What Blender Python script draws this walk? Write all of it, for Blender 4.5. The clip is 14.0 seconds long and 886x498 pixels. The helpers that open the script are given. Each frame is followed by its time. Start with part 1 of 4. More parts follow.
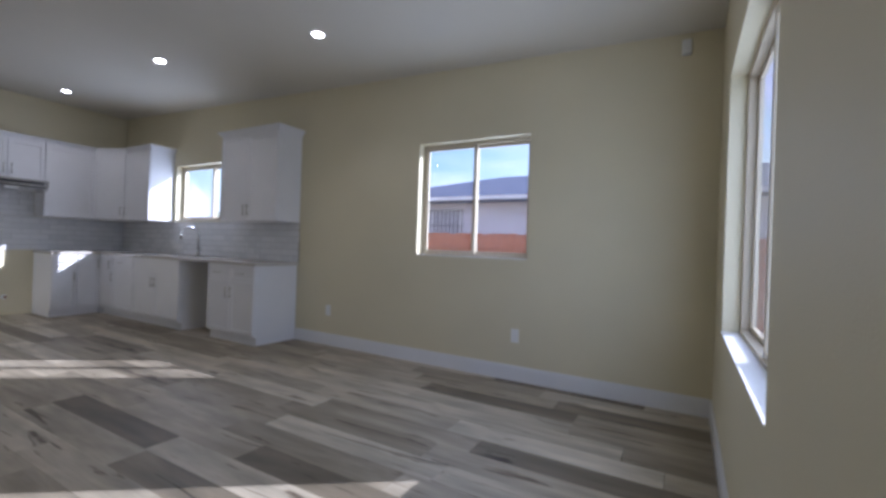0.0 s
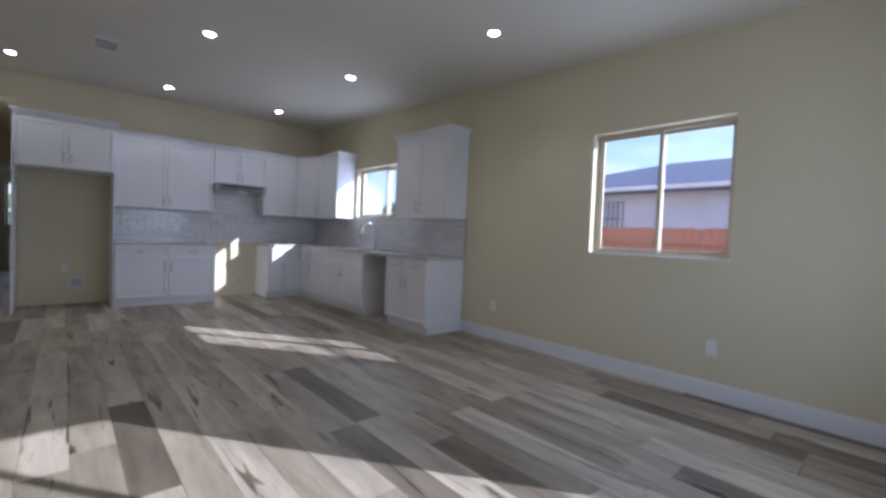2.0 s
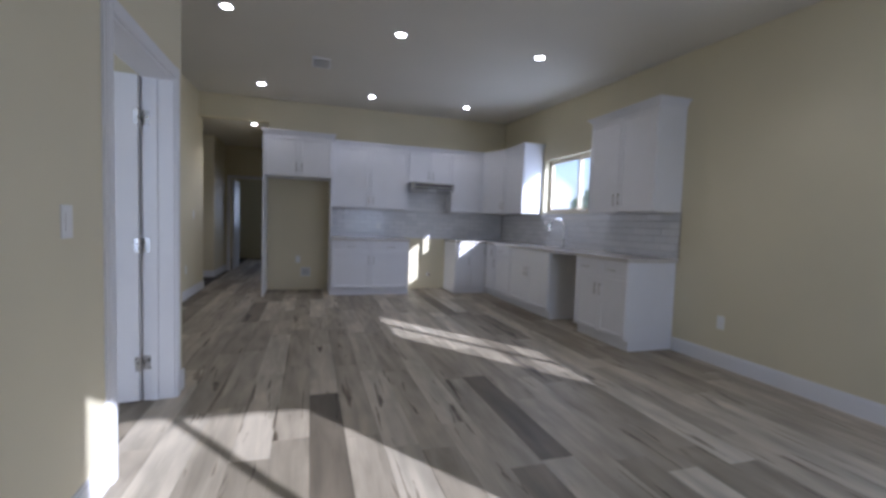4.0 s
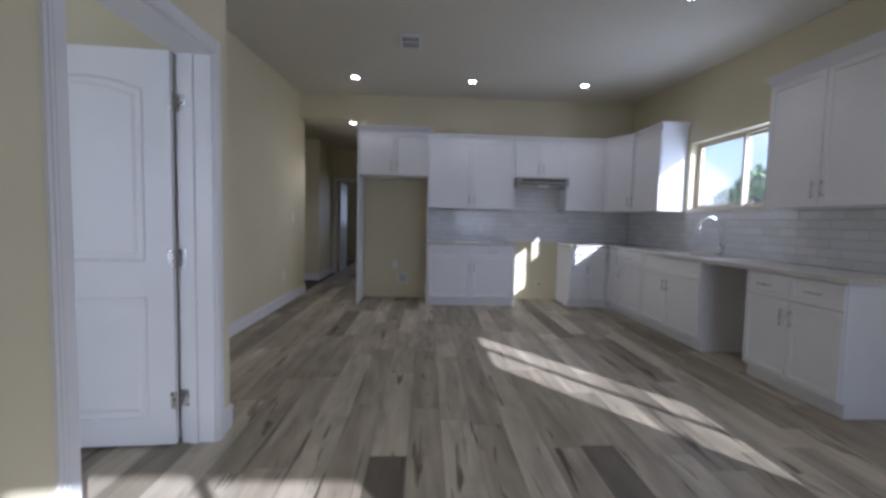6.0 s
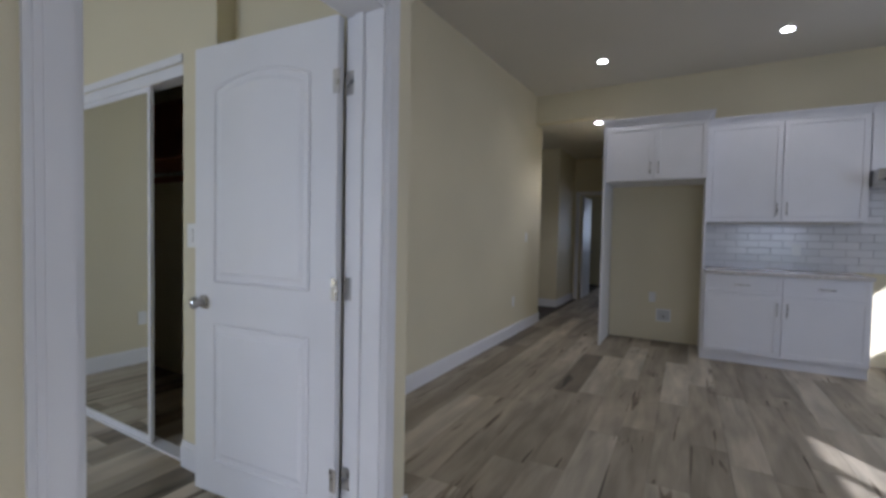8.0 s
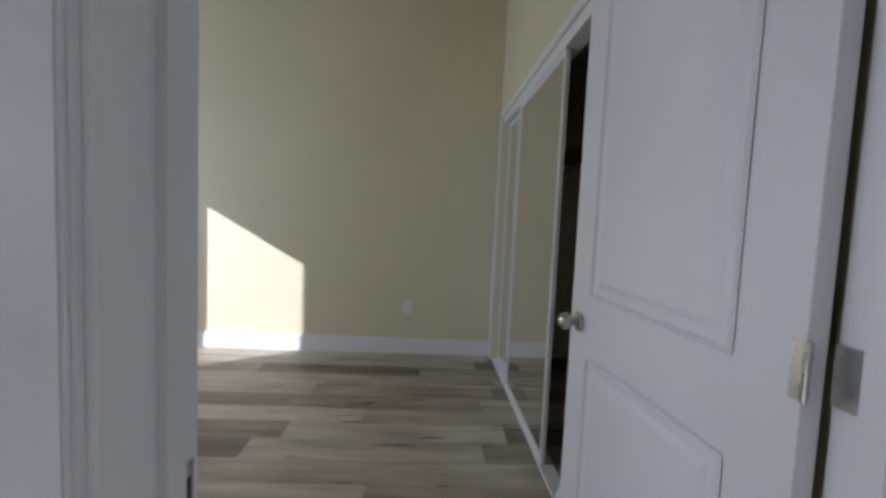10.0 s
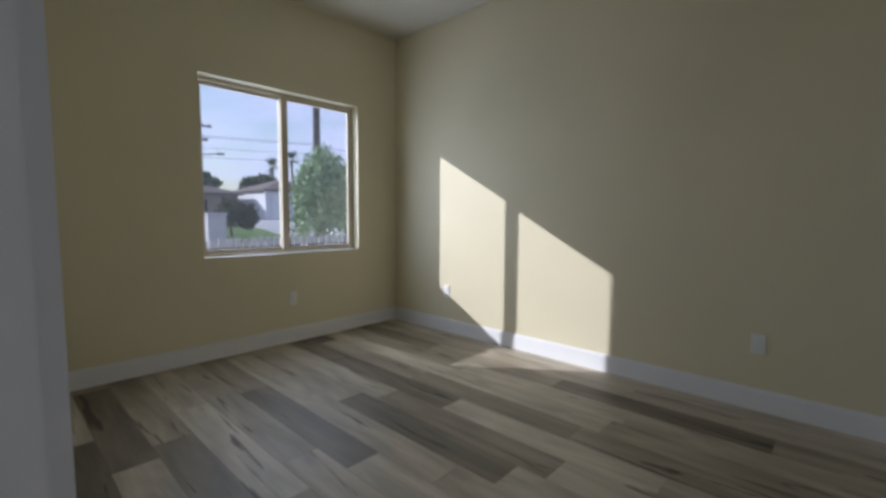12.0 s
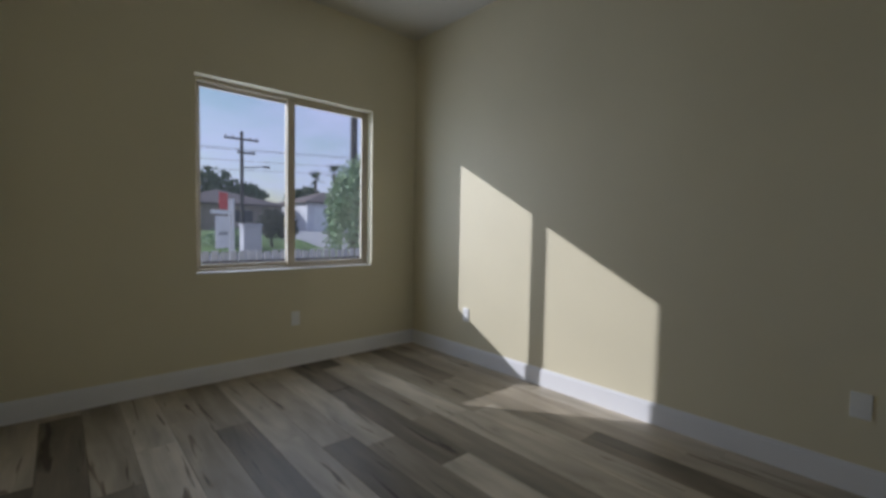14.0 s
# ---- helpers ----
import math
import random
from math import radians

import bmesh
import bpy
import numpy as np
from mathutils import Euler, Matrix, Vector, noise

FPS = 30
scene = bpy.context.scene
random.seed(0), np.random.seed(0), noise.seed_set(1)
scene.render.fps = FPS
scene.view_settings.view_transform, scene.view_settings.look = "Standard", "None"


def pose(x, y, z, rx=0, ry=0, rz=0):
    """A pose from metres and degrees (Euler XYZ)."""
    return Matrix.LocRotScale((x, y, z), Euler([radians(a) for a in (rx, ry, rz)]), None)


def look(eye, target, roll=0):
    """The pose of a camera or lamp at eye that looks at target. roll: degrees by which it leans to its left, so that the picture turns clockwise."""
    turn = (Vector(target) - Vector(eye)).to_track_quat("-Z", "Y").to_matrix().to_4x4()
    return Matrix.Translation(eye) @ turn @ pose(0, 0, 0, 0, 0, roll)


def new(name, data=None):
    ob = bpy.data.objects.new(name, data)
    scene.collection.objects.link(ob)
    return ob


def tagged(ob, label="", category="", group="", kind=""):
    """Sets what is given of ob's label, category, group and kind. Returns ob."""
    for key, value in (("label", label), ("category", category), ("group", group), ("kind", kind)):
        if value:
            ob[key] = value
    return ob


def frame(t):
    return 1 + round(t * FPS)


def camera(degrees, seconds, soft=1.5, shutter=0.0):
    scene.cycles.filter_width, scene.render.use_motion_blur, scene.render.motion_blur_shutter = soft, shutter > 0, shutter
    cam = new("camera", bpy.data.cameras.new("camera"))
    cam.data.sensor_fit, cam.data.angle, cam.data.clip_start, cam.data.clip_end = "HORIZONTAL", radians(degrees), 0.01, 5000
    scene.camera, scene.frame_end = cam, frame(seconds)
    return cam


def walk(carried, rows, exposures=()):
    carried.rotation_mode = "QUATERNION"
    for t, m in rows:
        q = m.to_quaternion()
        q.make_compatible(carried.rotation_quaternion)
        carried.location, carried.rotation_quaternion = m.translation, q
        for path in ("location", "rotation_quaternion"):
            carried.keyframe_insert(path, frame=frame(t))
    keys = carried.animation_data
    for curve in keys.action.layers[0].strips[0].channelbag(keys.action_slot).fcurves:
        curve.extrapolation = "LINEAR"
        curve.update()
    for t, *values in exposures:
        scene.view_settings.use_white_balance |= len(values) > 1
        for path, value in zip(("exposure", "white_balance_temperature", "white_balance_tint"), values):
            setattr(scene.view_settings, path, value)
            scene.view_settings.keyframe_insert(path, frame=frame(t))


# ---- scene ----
cam = camera(91.8, 14.0, soft=3.2)
PATH = [
    (0, (-0.022, -0.156, 1.144), (1.716, 0.833, 1.142), 2.0),
    (0.5, (-0.112, -0.12, 1.136), (1.541, 1.005, 1.118), 2.1),
    (1, (-0.088, -0.053, 1.136), (1.468, 1.204, 1.1), 2.3),
    (1.5, (-0.1, 0.0, 1.151), (1.345, 1.381, 1.107), 2.3),
    (2, (-0.144, 0.077, 1.175), (1.182, 1.573, 1.114), 2.3),
    (2.5, (-0.17, 0.152, 1.179), (1.007, 1.767, 1.087), 3.2),
    (3, (-0.155, 0.239, 1.195), (0.809, 1.985, 1.054), 2.4),
    (3.5, (-0.059, 0.369, 1.183), (0.693, 2.218, 1.062), 1.8),
    (3.7, (-0.004, 0.416, 1.195), (0.671, 2.296, 1.084), 1.9),
    (5.8, (0.316, 1.204, 1.204), (0.523, 3.187, 1.039), 0.9),
    (6, (0.345, 1.328, 1.224), (0.43, 3.322, 1.092), 1.3),
    (6.5, (0.393, 1.57, 1.234), (0.229, 3.561, 1.136), 1.4),
    (7, (0.354, 1.841, 1.232), (0.03, 3.812, 1.127), 1.7),
    (7.5, (0.291, 2.085, 1.23), (-0.281, 4.0, 1.147), 1.5),
    (8, (0.218, 2.355, 1.215), (-0.767, 4.094, 1.151), 1.1),
    (8.2, (0.195, 2.438, 1.227), (-0.931, 4.09, 1.159), 2.1),
    (10.3, (-0.405, 3.199, 1.195), (-2.384, 2.979, 1.013), 1.3),
    (10.5, (-0.425, 3.292, 1.215), (-2.375, 2.899, 1.003), 0.4),
    (11, (-0.601, 3.305, 1.184), (-2.428, 2.519, 0.983), 0.7),
    (11.5, (-0.767, 3.247, 1.195), (-2.417, 2.135, 0.999), 0.6),
    (12, (-0.912, 3.202, 1.179), (-2.37, 1.842, 1.021), 0.3),
    (12.5, (-1.048, 3.158, 1.184), (-2.319, 1.62, 1.043), 0.3),
    (13, (-1.157, 3.101, 1.217), (-2.315, 1.475, 1.091), 0.7),
    (13.5, (-1.267, 3.084, 1.198), (-2.429, 1.457, 1.131), 1.3),
    (14, (-1.361, 3.021, 1.188), (-2.691, 1.531, 1.09), 1.0),
]
walk(cam, [(t, look(e, g, r)) for t, e, g, r in PATH],
     exposures=((0.0, 0.92, 5440, 18), (3.0, 0.94, 5380, 18), (8.2, 0.92, 5580, 16), (10.3, 0.62, 5750, 15), (11.5, 0.21, 5850, 14), (12.5, -0.01, 5880, 14), (14.0, -0.32, 5850, 14)))

# ---------- world, sun, lights ----------
SUN = Vector((-1.0, 1.345, -0.76)).normalized()
world = bpy.data.worlds.new("sky")
scene.world = world
world.use_nodes = True
wt = world.node_tree
sky = wt.nodes.new("ShaderNodeTexSky")
sky.sky_type, sky.sun_disc = "NISHITA", False
sky.sun_elevation = math.asin(-SUN.z)
sky.sun_rotation = math.atan2(-SUN.x, -SUN.y)
sky.air_density, sky.dust_density, sky.ozone_density = 1.2, 1.5, 2.0
# soft broken cloud over the blue
wco = wt.nodes.new("ShaderNodeTexCoord")
wmap = wt.nodes.new("ShaderNodeMapping")
wmap.inputs["Scale"].default_value = (1.6, 1.6, 5.0)
wno = wt.nodes.new("ShaderNodeTexNoise")
wno.inputs["Scale"].default_value, wno.inputs["Detail"].default_value = 1.7, 7.0
wra = wt.nodes.new("ShaderNodeValToRGB")
wra.color_ramp.elements[0].position, wra.color_ramp.elements[1].position = 0.34, 0.64
wmix = wt.nodes.new("ShaderNodeMix")
wmix.data_type = "RGBA"
wmix.inputs[7].default_value = (5.3, 5.4, 7.6, 1)
wt.links.new(wco.outputs["Generated"], wmap.inputs[0])
wt.links.new(wmap.outputs[0], wno.inputs["Vector"])
wt.links.new(wno.outputs["Fac"], wra.inputs[0])
wt.links.new(wra.outputs[0], wmix.inputs[0])
wt.links.new(sky.outputs[0], wmix.inputs[6])
wt.links.new(wmix.outputs[2], wt.nodes["Background"].inputs[0])
wt.nodes["Background"].inputs[1].default_value = 0.13

sun_data = bpy.data.lights.new("sun", "SUN")
sun_data.energy, sun_data.angle, sun_data.color = 4.3, radians(0.5), (1.0, 0.97, 0.95)
sun = new("sun", sun_data)
sun.matrix_world = Matrix.Translation((8, -10, 12)) @ SUN.to_track_quat("-Z", "Y").to_matrix().to_4x4()


def window_light(x, y, z, rz, w, h, power):
    """Sky light standing in a window's opening."""
    d = bpy.data.lights.new("window_sky", "AREA")
    d.shape, d.size, d.size_y, d.energy, d.color = "RECTANGLE", w, h, power, (0.80, 0.88, 1.0)
    o = new("window_sky", d)
    o.matrix_world = pose(x, y, z, 90, 0, rz)
    return o


# ---------- materials ----------
def mat(name):
    m = bpy.data.materials.new(name)
    m.use_nodes = True
    t = m.node_tree
    return m, t, t.nodes["Principled BSDF"]


def node(t, kind, **inputs):
    n = t.nodes.new("ShaderNode" + kind)
    for k, v in inputs.items():
        n.inputs[k.replace("_", " ")].default_value = v
    return n


def ramp(t, src, stops):
    n = t.nodes.new("ShaderNodeValToRGB")
    e = n.color_ramp.elements
    while len(e) < len(stops):
        e.new(0.5)
    for el, (p, c) in zip(e, stops):
        el.position, el.color = p, (*c, 1)
    t.links.new(src, n.inputs[0])
    return n.outputs[0]


def surface(name, colour, rough=0.5, metal=0.0, vary=0.06, scale=3.0, bump=0.0, bump_scale=200.0, spec=0.5):
    """A painted or plain surface with broad unevenness and fine relief."""
    m, t, b = mat(name)
    co = node(t, "TexCoord").outputs["Object"]
    n1 = node(t, "TexNoise", Scale=scale, Detail=5.0)
    t.links.new(co, n1.inputs["Vector"])
    lo = tuple(c * (1 - vary) for c in colour)
    hi = tuple(min(1, c * (1 + vary)) for c in colour)
    t.links.new(ramp(t, n1.outputs["Fac"], [(0.3, lo), (0.7, hi)]), b.inputs["Base Color"])
    r = node(t, "MapRange")
    r.inputs["To Min"].default_value, r.inputs["To Max"].default_value = max(0.02, rough - 0.06), min(1, rough + 0.06)
    t.links.new(n1.outputs["Fac"], r.inputs["Value"])
    t.links.new(r.outputs[0], b.inputs["Roughness"])
    b.inputs["Metallic"].default_value = metal
    b.inputs["Specular IOR Level"].default_value = spec
    if bump:
        n2 = node(t, "TexNoise", Scale=bump_scale, Detail=3.0)
        t.links.new(co, n2.inputs["Vector"])
        bp = node(t, "Bump", Strength=bump, Distance=0.002)
        t.links.new(n2.outputs["Fac"], bp.inputs["Height"])
        t.links.new(bp.outputs[0], b.inputs["Normal"])
    return m


WALL = surface("cream_wall_paint", (0.71, 0.65, 0.465), 0.55, vary=0.03, scale=1.2, bump=0.35, bump_scale=160, spec=0.4)
CEIL = surface("ceiling_paint", (0.69, 0.66, 0.58), 0.8, vary=0.02, scale=1.0, bump=0.4, bump_scale=120)
TRIM = surface("white_gloss_trim", (0.80, 0.80, 0.81), 0.38, vary=0.02, scale=4)
CAB = surface("white_cabinet_paint", (0.80, 0.80, 0.82), 0.35, vary=0.015, scale=5)
DOORM = surface("white_door_paint", (0.79, 0.79, 0.80), 0.42, vary=0.02, scale=3, bump=0.15, bump_scale=90)
VINYL = surface("almond_vinyl", (0.54, 0.47, 0.35), 0.4, vary=0.03)
NICKEL = surface("brushed_nickel", (0.56, 0.55, 0.53), 0.28, metal=1.0, vary=0.06, scale=30)
STEEL = surface("stainless_steel", (0.60, 0.60, 0.60), 0.22, metal=1.0, vary=0.05, scale=20)
BLACK = surface("black_plastic", (0.02, 0.02, 0.02), 0.4)
PLATE = surface("outlet_plate_plastic", (0.82, 0.82, 0.80), 0.3, vary=0.01)
GROUT = surface("grout", (0.55, 0.55, 0.54), 0.9, vary=0.05, scale=30)
STONE = surface("speckled_quartz", (0.60, 0.57, 0.53), 0.18, vary=0.3, scale=70, spec=0.5)
BRASS = surface("brass_fitting", (0.35, 0.2, 0.12), 0.4, metal=0.8)
SHELF = surface("brown_wood_shelf", (0.30, 0.13, 0.06), 0.6, vary=0.2, scale=9)
CONCRETE = surface("subfloor", (0.09, 0.08, 0.07), 0.95, vary=0.2, scale=6)

MIRROR, t, b = mat("mirror_silver")
b.inputs["Base Color"].default_value = (0.88, 0.9, 0.89, 1)
b.inputs["Metallic"].default_value, b.inputs["Roughness"].default_value = 1.0, 0.02

GLASS, t, b = mat("window_glass")
tr = node(t, "BsdfTransparent")
gl = node(t, "BsdfGlossy", Roughness=0.01)
fr = node(t, "LayerWeight", Blend=0.12)
mx = node(t, "MixShader")
tr.inputs[0].default_value = (0.95, 0.97, 0.97, 1)
t.links.new(fr.outputs["Facing"], mx.inputs[0])
t.links.new(tr.outputs[0], mx.inputs[1])
t.links.new(gl.outputs[0], mx.inputs[2])
# a faint translucent layer stands in for veiling glare on the glass
glare_veil = node(t, "BsdfTranslucent")
glare_veil.inputs[0].default_value = (0.85, 0.88, 0.9, 1)
veil_mix = node(t, "MixShader")
veil_mix.inputs[0].default_value = 0.006
t.links.new(mx.outputs[0], veil_mix.inputs[1])
t.links.new(glare_veil.outputs[0], veil_mix.inputs[2])
t.links.new(veil_mix.outputs[0], t.nodes["Material Output"].inputs[0])

LAMP, t, b = mat("lamp_lens")
b.inputs["Emission Color"].default_value = (1.0, 0.93, 0.88, 1)
b.inputs["Emission Strength"].default_value = 16.0

TILE, t, b = mat("white_glazed_tile")
oi = node(t, "ObjectInfo")
t.links.new(ramp(t, oi.outputs["Random"], [(0, (0.72, 0.73, 0.74)), (1, (0.82, 0.82, 0.83))]), b.inputs["Base Color"])
b.inputs["Roughness"].default_value = 0.09
nz = node(t, "TexNoise", Scale=14.0, Detail=2.0)
t.links.new(node(t, "TexCoord").outputs["Object"], nz.inputs["Vector"])
bp = node(t, "Bump", Strength=0.25, Distance=0.004)
t.links.new(nz.outputs["Fac"], bp.inputs["Height"])
t.links.new(bp.outputs[0], b.inputs["Normal"])

# weathered oak-look vinyl plank: tone by plank, long grain, dark cracks and knots
PLANK, t, b = mat("weathered_vinyl_plank")
oi = node(t, "ObjectInfo")
co = node(t, "TexCoord").outputs["Object"]
off = node(t, "VectorMath")
off.operation = "MULTIPLY"
cmb = node(t, "CombineXYZ")
for i in range(3):
    t.links.new(oi.outputs["Random"], cmb.inputs[i])
t.links.new(cmb.outputs[0], off.inputs[0])
off.inputs[1].default_value = (37, 91, 13)
add = node(t, "VectorMath")
t.links.new(co, add.inputs[0])
t.links.new(off.outputs[0], add.inputs[1])


def stretched(sx, sy, scale, detail, dist=0.0):
    mp = node(t, "Mapping")
    mp.inputs["Scale"].default_value = (sx, sy, 1)
    t.links.new(add.outputs[0], mp.inputs[0])
    n = node(t, "TexNoise", Scale=scale, Detail=detail, Distortion=dist)
    t.links.new(mp.outputs[0], n.inputs["Vector"])
    return n.outputs["Fac"]


tone = ramp(t, oi.outputs["Random"], [(0.0, (0.176, 0.150, 0.110)), (0.10, (0.215, 0.184, 0.136)), (0.20, (0.312, 0.273, 0.206)),
                                      (0.5, (0.395, 0.348, 0.268)), (0.75, (0.465, 0.416, 0.328)), (1.0, (0.565, 0.515, 0.415))])
grain = ramp(t, stretched(5, 0.7, 2.2, 4, 0.5), [(0.25, (0.66, 0.655, 0.64)), (0.72, (1.20, 1.18, 1.16))])
fine = ramp(t, stretched(60, 1.5, 3.0, 3), [(0.3, (0.93, 0.93, 0.93)), (0.7, (1.04, 1.04, 1.04))])
cracks = ramp(t, stretched(11, 0.95, 1.5, 4, 1.0), [(0.625, (1, 1, 1)), (0.655, (0.60, 0.57, 0.54)), (0.71, (0.28, 0.25, 0.23))])
mist = ramp(t, stretched(2.2, 0.8, 1.6, 3, 0.8), [(0.3, (0.80, 0.795, 0.78)), (0.7, (1.12, 1.11, 1.10))])
last = tone
for layer in (grain, mist, fine, cracks):
    mm = t.nodes.new("ShaderNodeMix")
    mm.data_type, mm.blend_type = "RGBA", "MULTIPLY"
    mm.inputs[0].default_value = 1.0
    t.links.new(last, mm.inputs[6])
    t.links.new(layer, mm.inputs[7])
    last = mm.outputs[2]
t.links.new(last, b.inputs["Base Color"])
b.inputs["Roughness"].default_value = 0.5
b.inputs["Specular IOR Level"].default_value = 0.35
bp = node(t, "Bump", Strength=0.25, Distance=0.002)
t.links.new(stretched(60, 1.5, 3.0, 3), bp.inputs["Height"])
t.links.new(bp.outputs[0], b.inputs["Normal"])


# ---------- building helpers ----------
def box(bm, x0, x1, y0, y1, z0, z1, m=None, bevel=0.0):
    vs = [bm.verts.new((x, y, z)) for x in (x0, x1) for y in (y0, y1) for z in (z0, z1)]
    fs = [bm.faces.new([vs[i] for i in q]) for q in
          ((0, 1, 3, 2), (4, 6, 7, 5), (0, 4, 5, 1), (2, 3, 7, 6), (0, 2, 6, 4), (1, 5, 7, 3))]
    if bevel:
        es = list({e for f in fs for e in f.edges})
        r = bmesh.ops.bevel(bm, geom=es, offset=bevel, segments=2, affect="EDGES", profile=0.5)
        vs = list({v for f in r["faces"] for v in f.verts} | {v for v in vs if v.is_valid})
    if m is not None:
        bmesh.ops.transform(bm, matrix=m, verts=[v for v in vs if v.is_valid])
    return vs


def tube(bm, a, c, r, r2=None, seg=12):
    a, c = Vector(a), Vector(c)
    d = c - a
    m = Matrix.Translation((a + c) / 2) @ d.to_track_quat("Z", "Y").to_matrix().to_4x4()
    bmesh.ops.create_cone(bm, cap_ends=True, segments=seg, radius1=r, radius2=r if r2 is None else r2, depth=d.length, matrix=m)


def ball(bm, c, r, sx=1, sy=1, sz=1, u=12, v=8):
    bmesh.ops.create_uvsphere(bm, u_segments=u, v_segments=v, radius=r, matrix=Matrix.Translation(c) @ Matrix.Diagonal((sx, sy, sz, 1)))


def thing(name, x, y, z, label, category, group="", kind=""):
    e = new(name)
    e.empty_display_size = 0.1
    e.location = (x, y, z)
    return tagged(e, label, category, group, kind)


def part(name, bm, material, parent=None, label="", m=None, smooth=False):
    """Links a bmesh in world places as one mesh object under a thing or part."""
    if m is not None:
        bmesh.ops.transform(bm, matrix=m, verts=bm.verts)
    bmesh.ops.recalc_face_normals(bm, faces=bm.faces)
    me = bpy.data.meshes.new(name)
    bm.to_mesh(me)
    bm.free()
    if smooth:
        for p in me.polygons:
            p.use_smooth = True
    me.materials.append(material)
    ob = new(name, me)
    if parent is not None:
        ob.parent = parent
        if parent.type == "EMPTY":
            ob.matrix_parent_inverse = Matrix.Translation(-Vector(parent.location))
    return tagged(ob, label)


def block(name, x0, x1, y0, y1, z0, z1, material, parent=None, label="", bevel=0.0, m=None):
    bm = bmesh.new()
    box(bm, x0, x1, y0, y1, z0, z1, m, bevel)
    return part(name, bm, material, parent, label)


def wall(name, axis, a0, a1, lo, hi, z0, z1, holes=(), material=None, label=""):
    """A wall from a0 to a1 thick along axis, lo to hi long, with holes (lo, hi, z0, z1) through it."""
    bm = bmesh.new()

    def piece(l, h, b0, b1):
        if h - l > 1e-4 and b1 - b0 > 1e-4:
            box(bm, a0, a1, l, h, b0, b1) if axis == "x" else box(bm, l, h, a0, a1, b0, b1)
    at = lo
    for l, h, b0, b1 in sorted(holes):
        piece(at, l, z0, z1)
        piece(l, h, z0, b0)
        piece(l, h, b1, z1)
        at = h
    piece(at, hi, z0, z1)
    bmesh.ops.remove_doubles(bm, verts=bm.verts, dist=1e-5)
    ob = part(name, bm, material or WALL)
    return tagged(ob, label, "wall", kind="structure")


# ---------- structure ----------
XE = 3.602      # long side wall
YB = 8.10       # kitchen back wall
YF = -0.34      # living room front wall
YG = -0.48     # bedroom front wall
XW = -4.078      # bedroom far wall
XD = -0.765     # wall with the bedroom door, living side
XI = -0.936     # the same wall, bedroom side
XH = -1.61      # passage wall
YC = 3.605       # closet wall, bedroom side
HB, HH = 3.065, 2.75


def roof_z(y):
    """Height of the living room ceiling, which rises toward the kitchen."""
    return 2.80 + 0.04 * y


W1 = (1.06, 2.21, 1.07, 2.18)
W2 = (5.02, 6.56, 1.425, 2.235)
W3 = (1.33, 2.90, 0.72, 2.18)
W4 = (-3.572, -2.095, 0.82, 2.265)
DOOR = (2.712, 3.632, 0.0, 2.05)

wall("wall_east", "x", XE, XE + 0.16, YF - 0.16, 14.2, 0, 3.4, [W1, W2], label="cream painted wall with two slider windows")
wall("wall_front_living", "y", YF - 0.16, YF, XI, XE, 0, 3.4, [W3], label="cream painted front wall with large window")
wall("wall_kitchen", "y", YB, YB + 0.12, -0.60, XE, 0, 3.4, label="cream painted kitchen wall")
wall("wall_hall_header", "y", YB, YB + 0.12, XH, -0.60, HH, 3.4, label="cream header over hallway opening")
wall("wall_door", "x", XI, XD, YG - 0.15, 3.80, 0, 3.4, [DOOR], label="cream wall with bedroom doorway")
wall("wall_jog", "y", 3.70, 3.80, -1.735, XI, 0, 3.4, label="short cream wall behind open door")
wall("wall_passage", "x", XH - 0.12, XH, 3.80, 8.40, 0, 3.4, label="long cream passage wall")
wall("wall_bedroom_far", "x", XW - 0.16, XW, YG - 0.16, 4.6, 0, 3.4, label="cream bedroom wall lit by sun")
wall("wall_bedroom_front", "y", YG - 0.16, YG, XW, XI + 0.05, 0, 3.4, [W4], label="cream bedroom wall with slider window")
wall("wall_closet", "y", YC, YC + 0.11, XW, -1.735, 0, 3.4, [(-3.99, -2.01, 0.0, 2.06)], label="cream wall around closet opening")
wall("wall_closet_back", "y", 4.40, 4.52, XW, XH - 0.12, 0, 3.4, label="plain closet back wall")
wall("wall_hall_east", "x", -0.60, -0.48, YB + 0.12, 11.0, 0, 3.4, label="plain hall wall")
wall("wall_hall_side", "x", -1.84, -1.72, 9.8, 11.0, 0, 3.4, label="cream hall wall")
wall("wall_side_passage", "y", 9.8, 9.92, -3.2, -1.84, 0, 3.4, label="cream wall of side passage")
wall("wall_side_end", "x", -3.32, -3.2, 8.3, 9.92, 0, 3.4, label="plain end of side passage")
wall("wall_side_south", "y", 8.32, 8.44, -3.2, XH - 0.12, 0, 3.4, label="plain wall of side passage")
wall("wall_hall_end", "y", 11.0, 11.12, -3.2, XE, 0, 3.4, [(-1.62, -0.82, 0.0, 2.04)], label="hall end wall with doorway")
wall("wall_back_room", "y", 14.1, 14.25, -3.2, XE, 0, 3.4, [(-1.15, 0.4, 1.0, 2.05)], label="back room wall with window")
wall("wall_back_room_west", "x", -3.32, -3.2, 11.0, 14.2, 0, 3.4, label="plain back room wall")


def ceiling(name, x0, x1, y0, y1, z, label):
    ob = block(name, x0, x1, y0, y1, z, z + 0.12, CEIL)
    tagged(ob, label, "ceiling", kind="structure")




def sloped(name, x0, x1, y0, y1, label):
    bm = bmesh.new()
    box(bm, x0, x1, y0, y1, 0, 0.12)
    for v in bm.verts:
        v.co.z += roof_z(v.co.y)
    tagged(part(name, bm, CEIL), label, "ceiling", kind="structure")


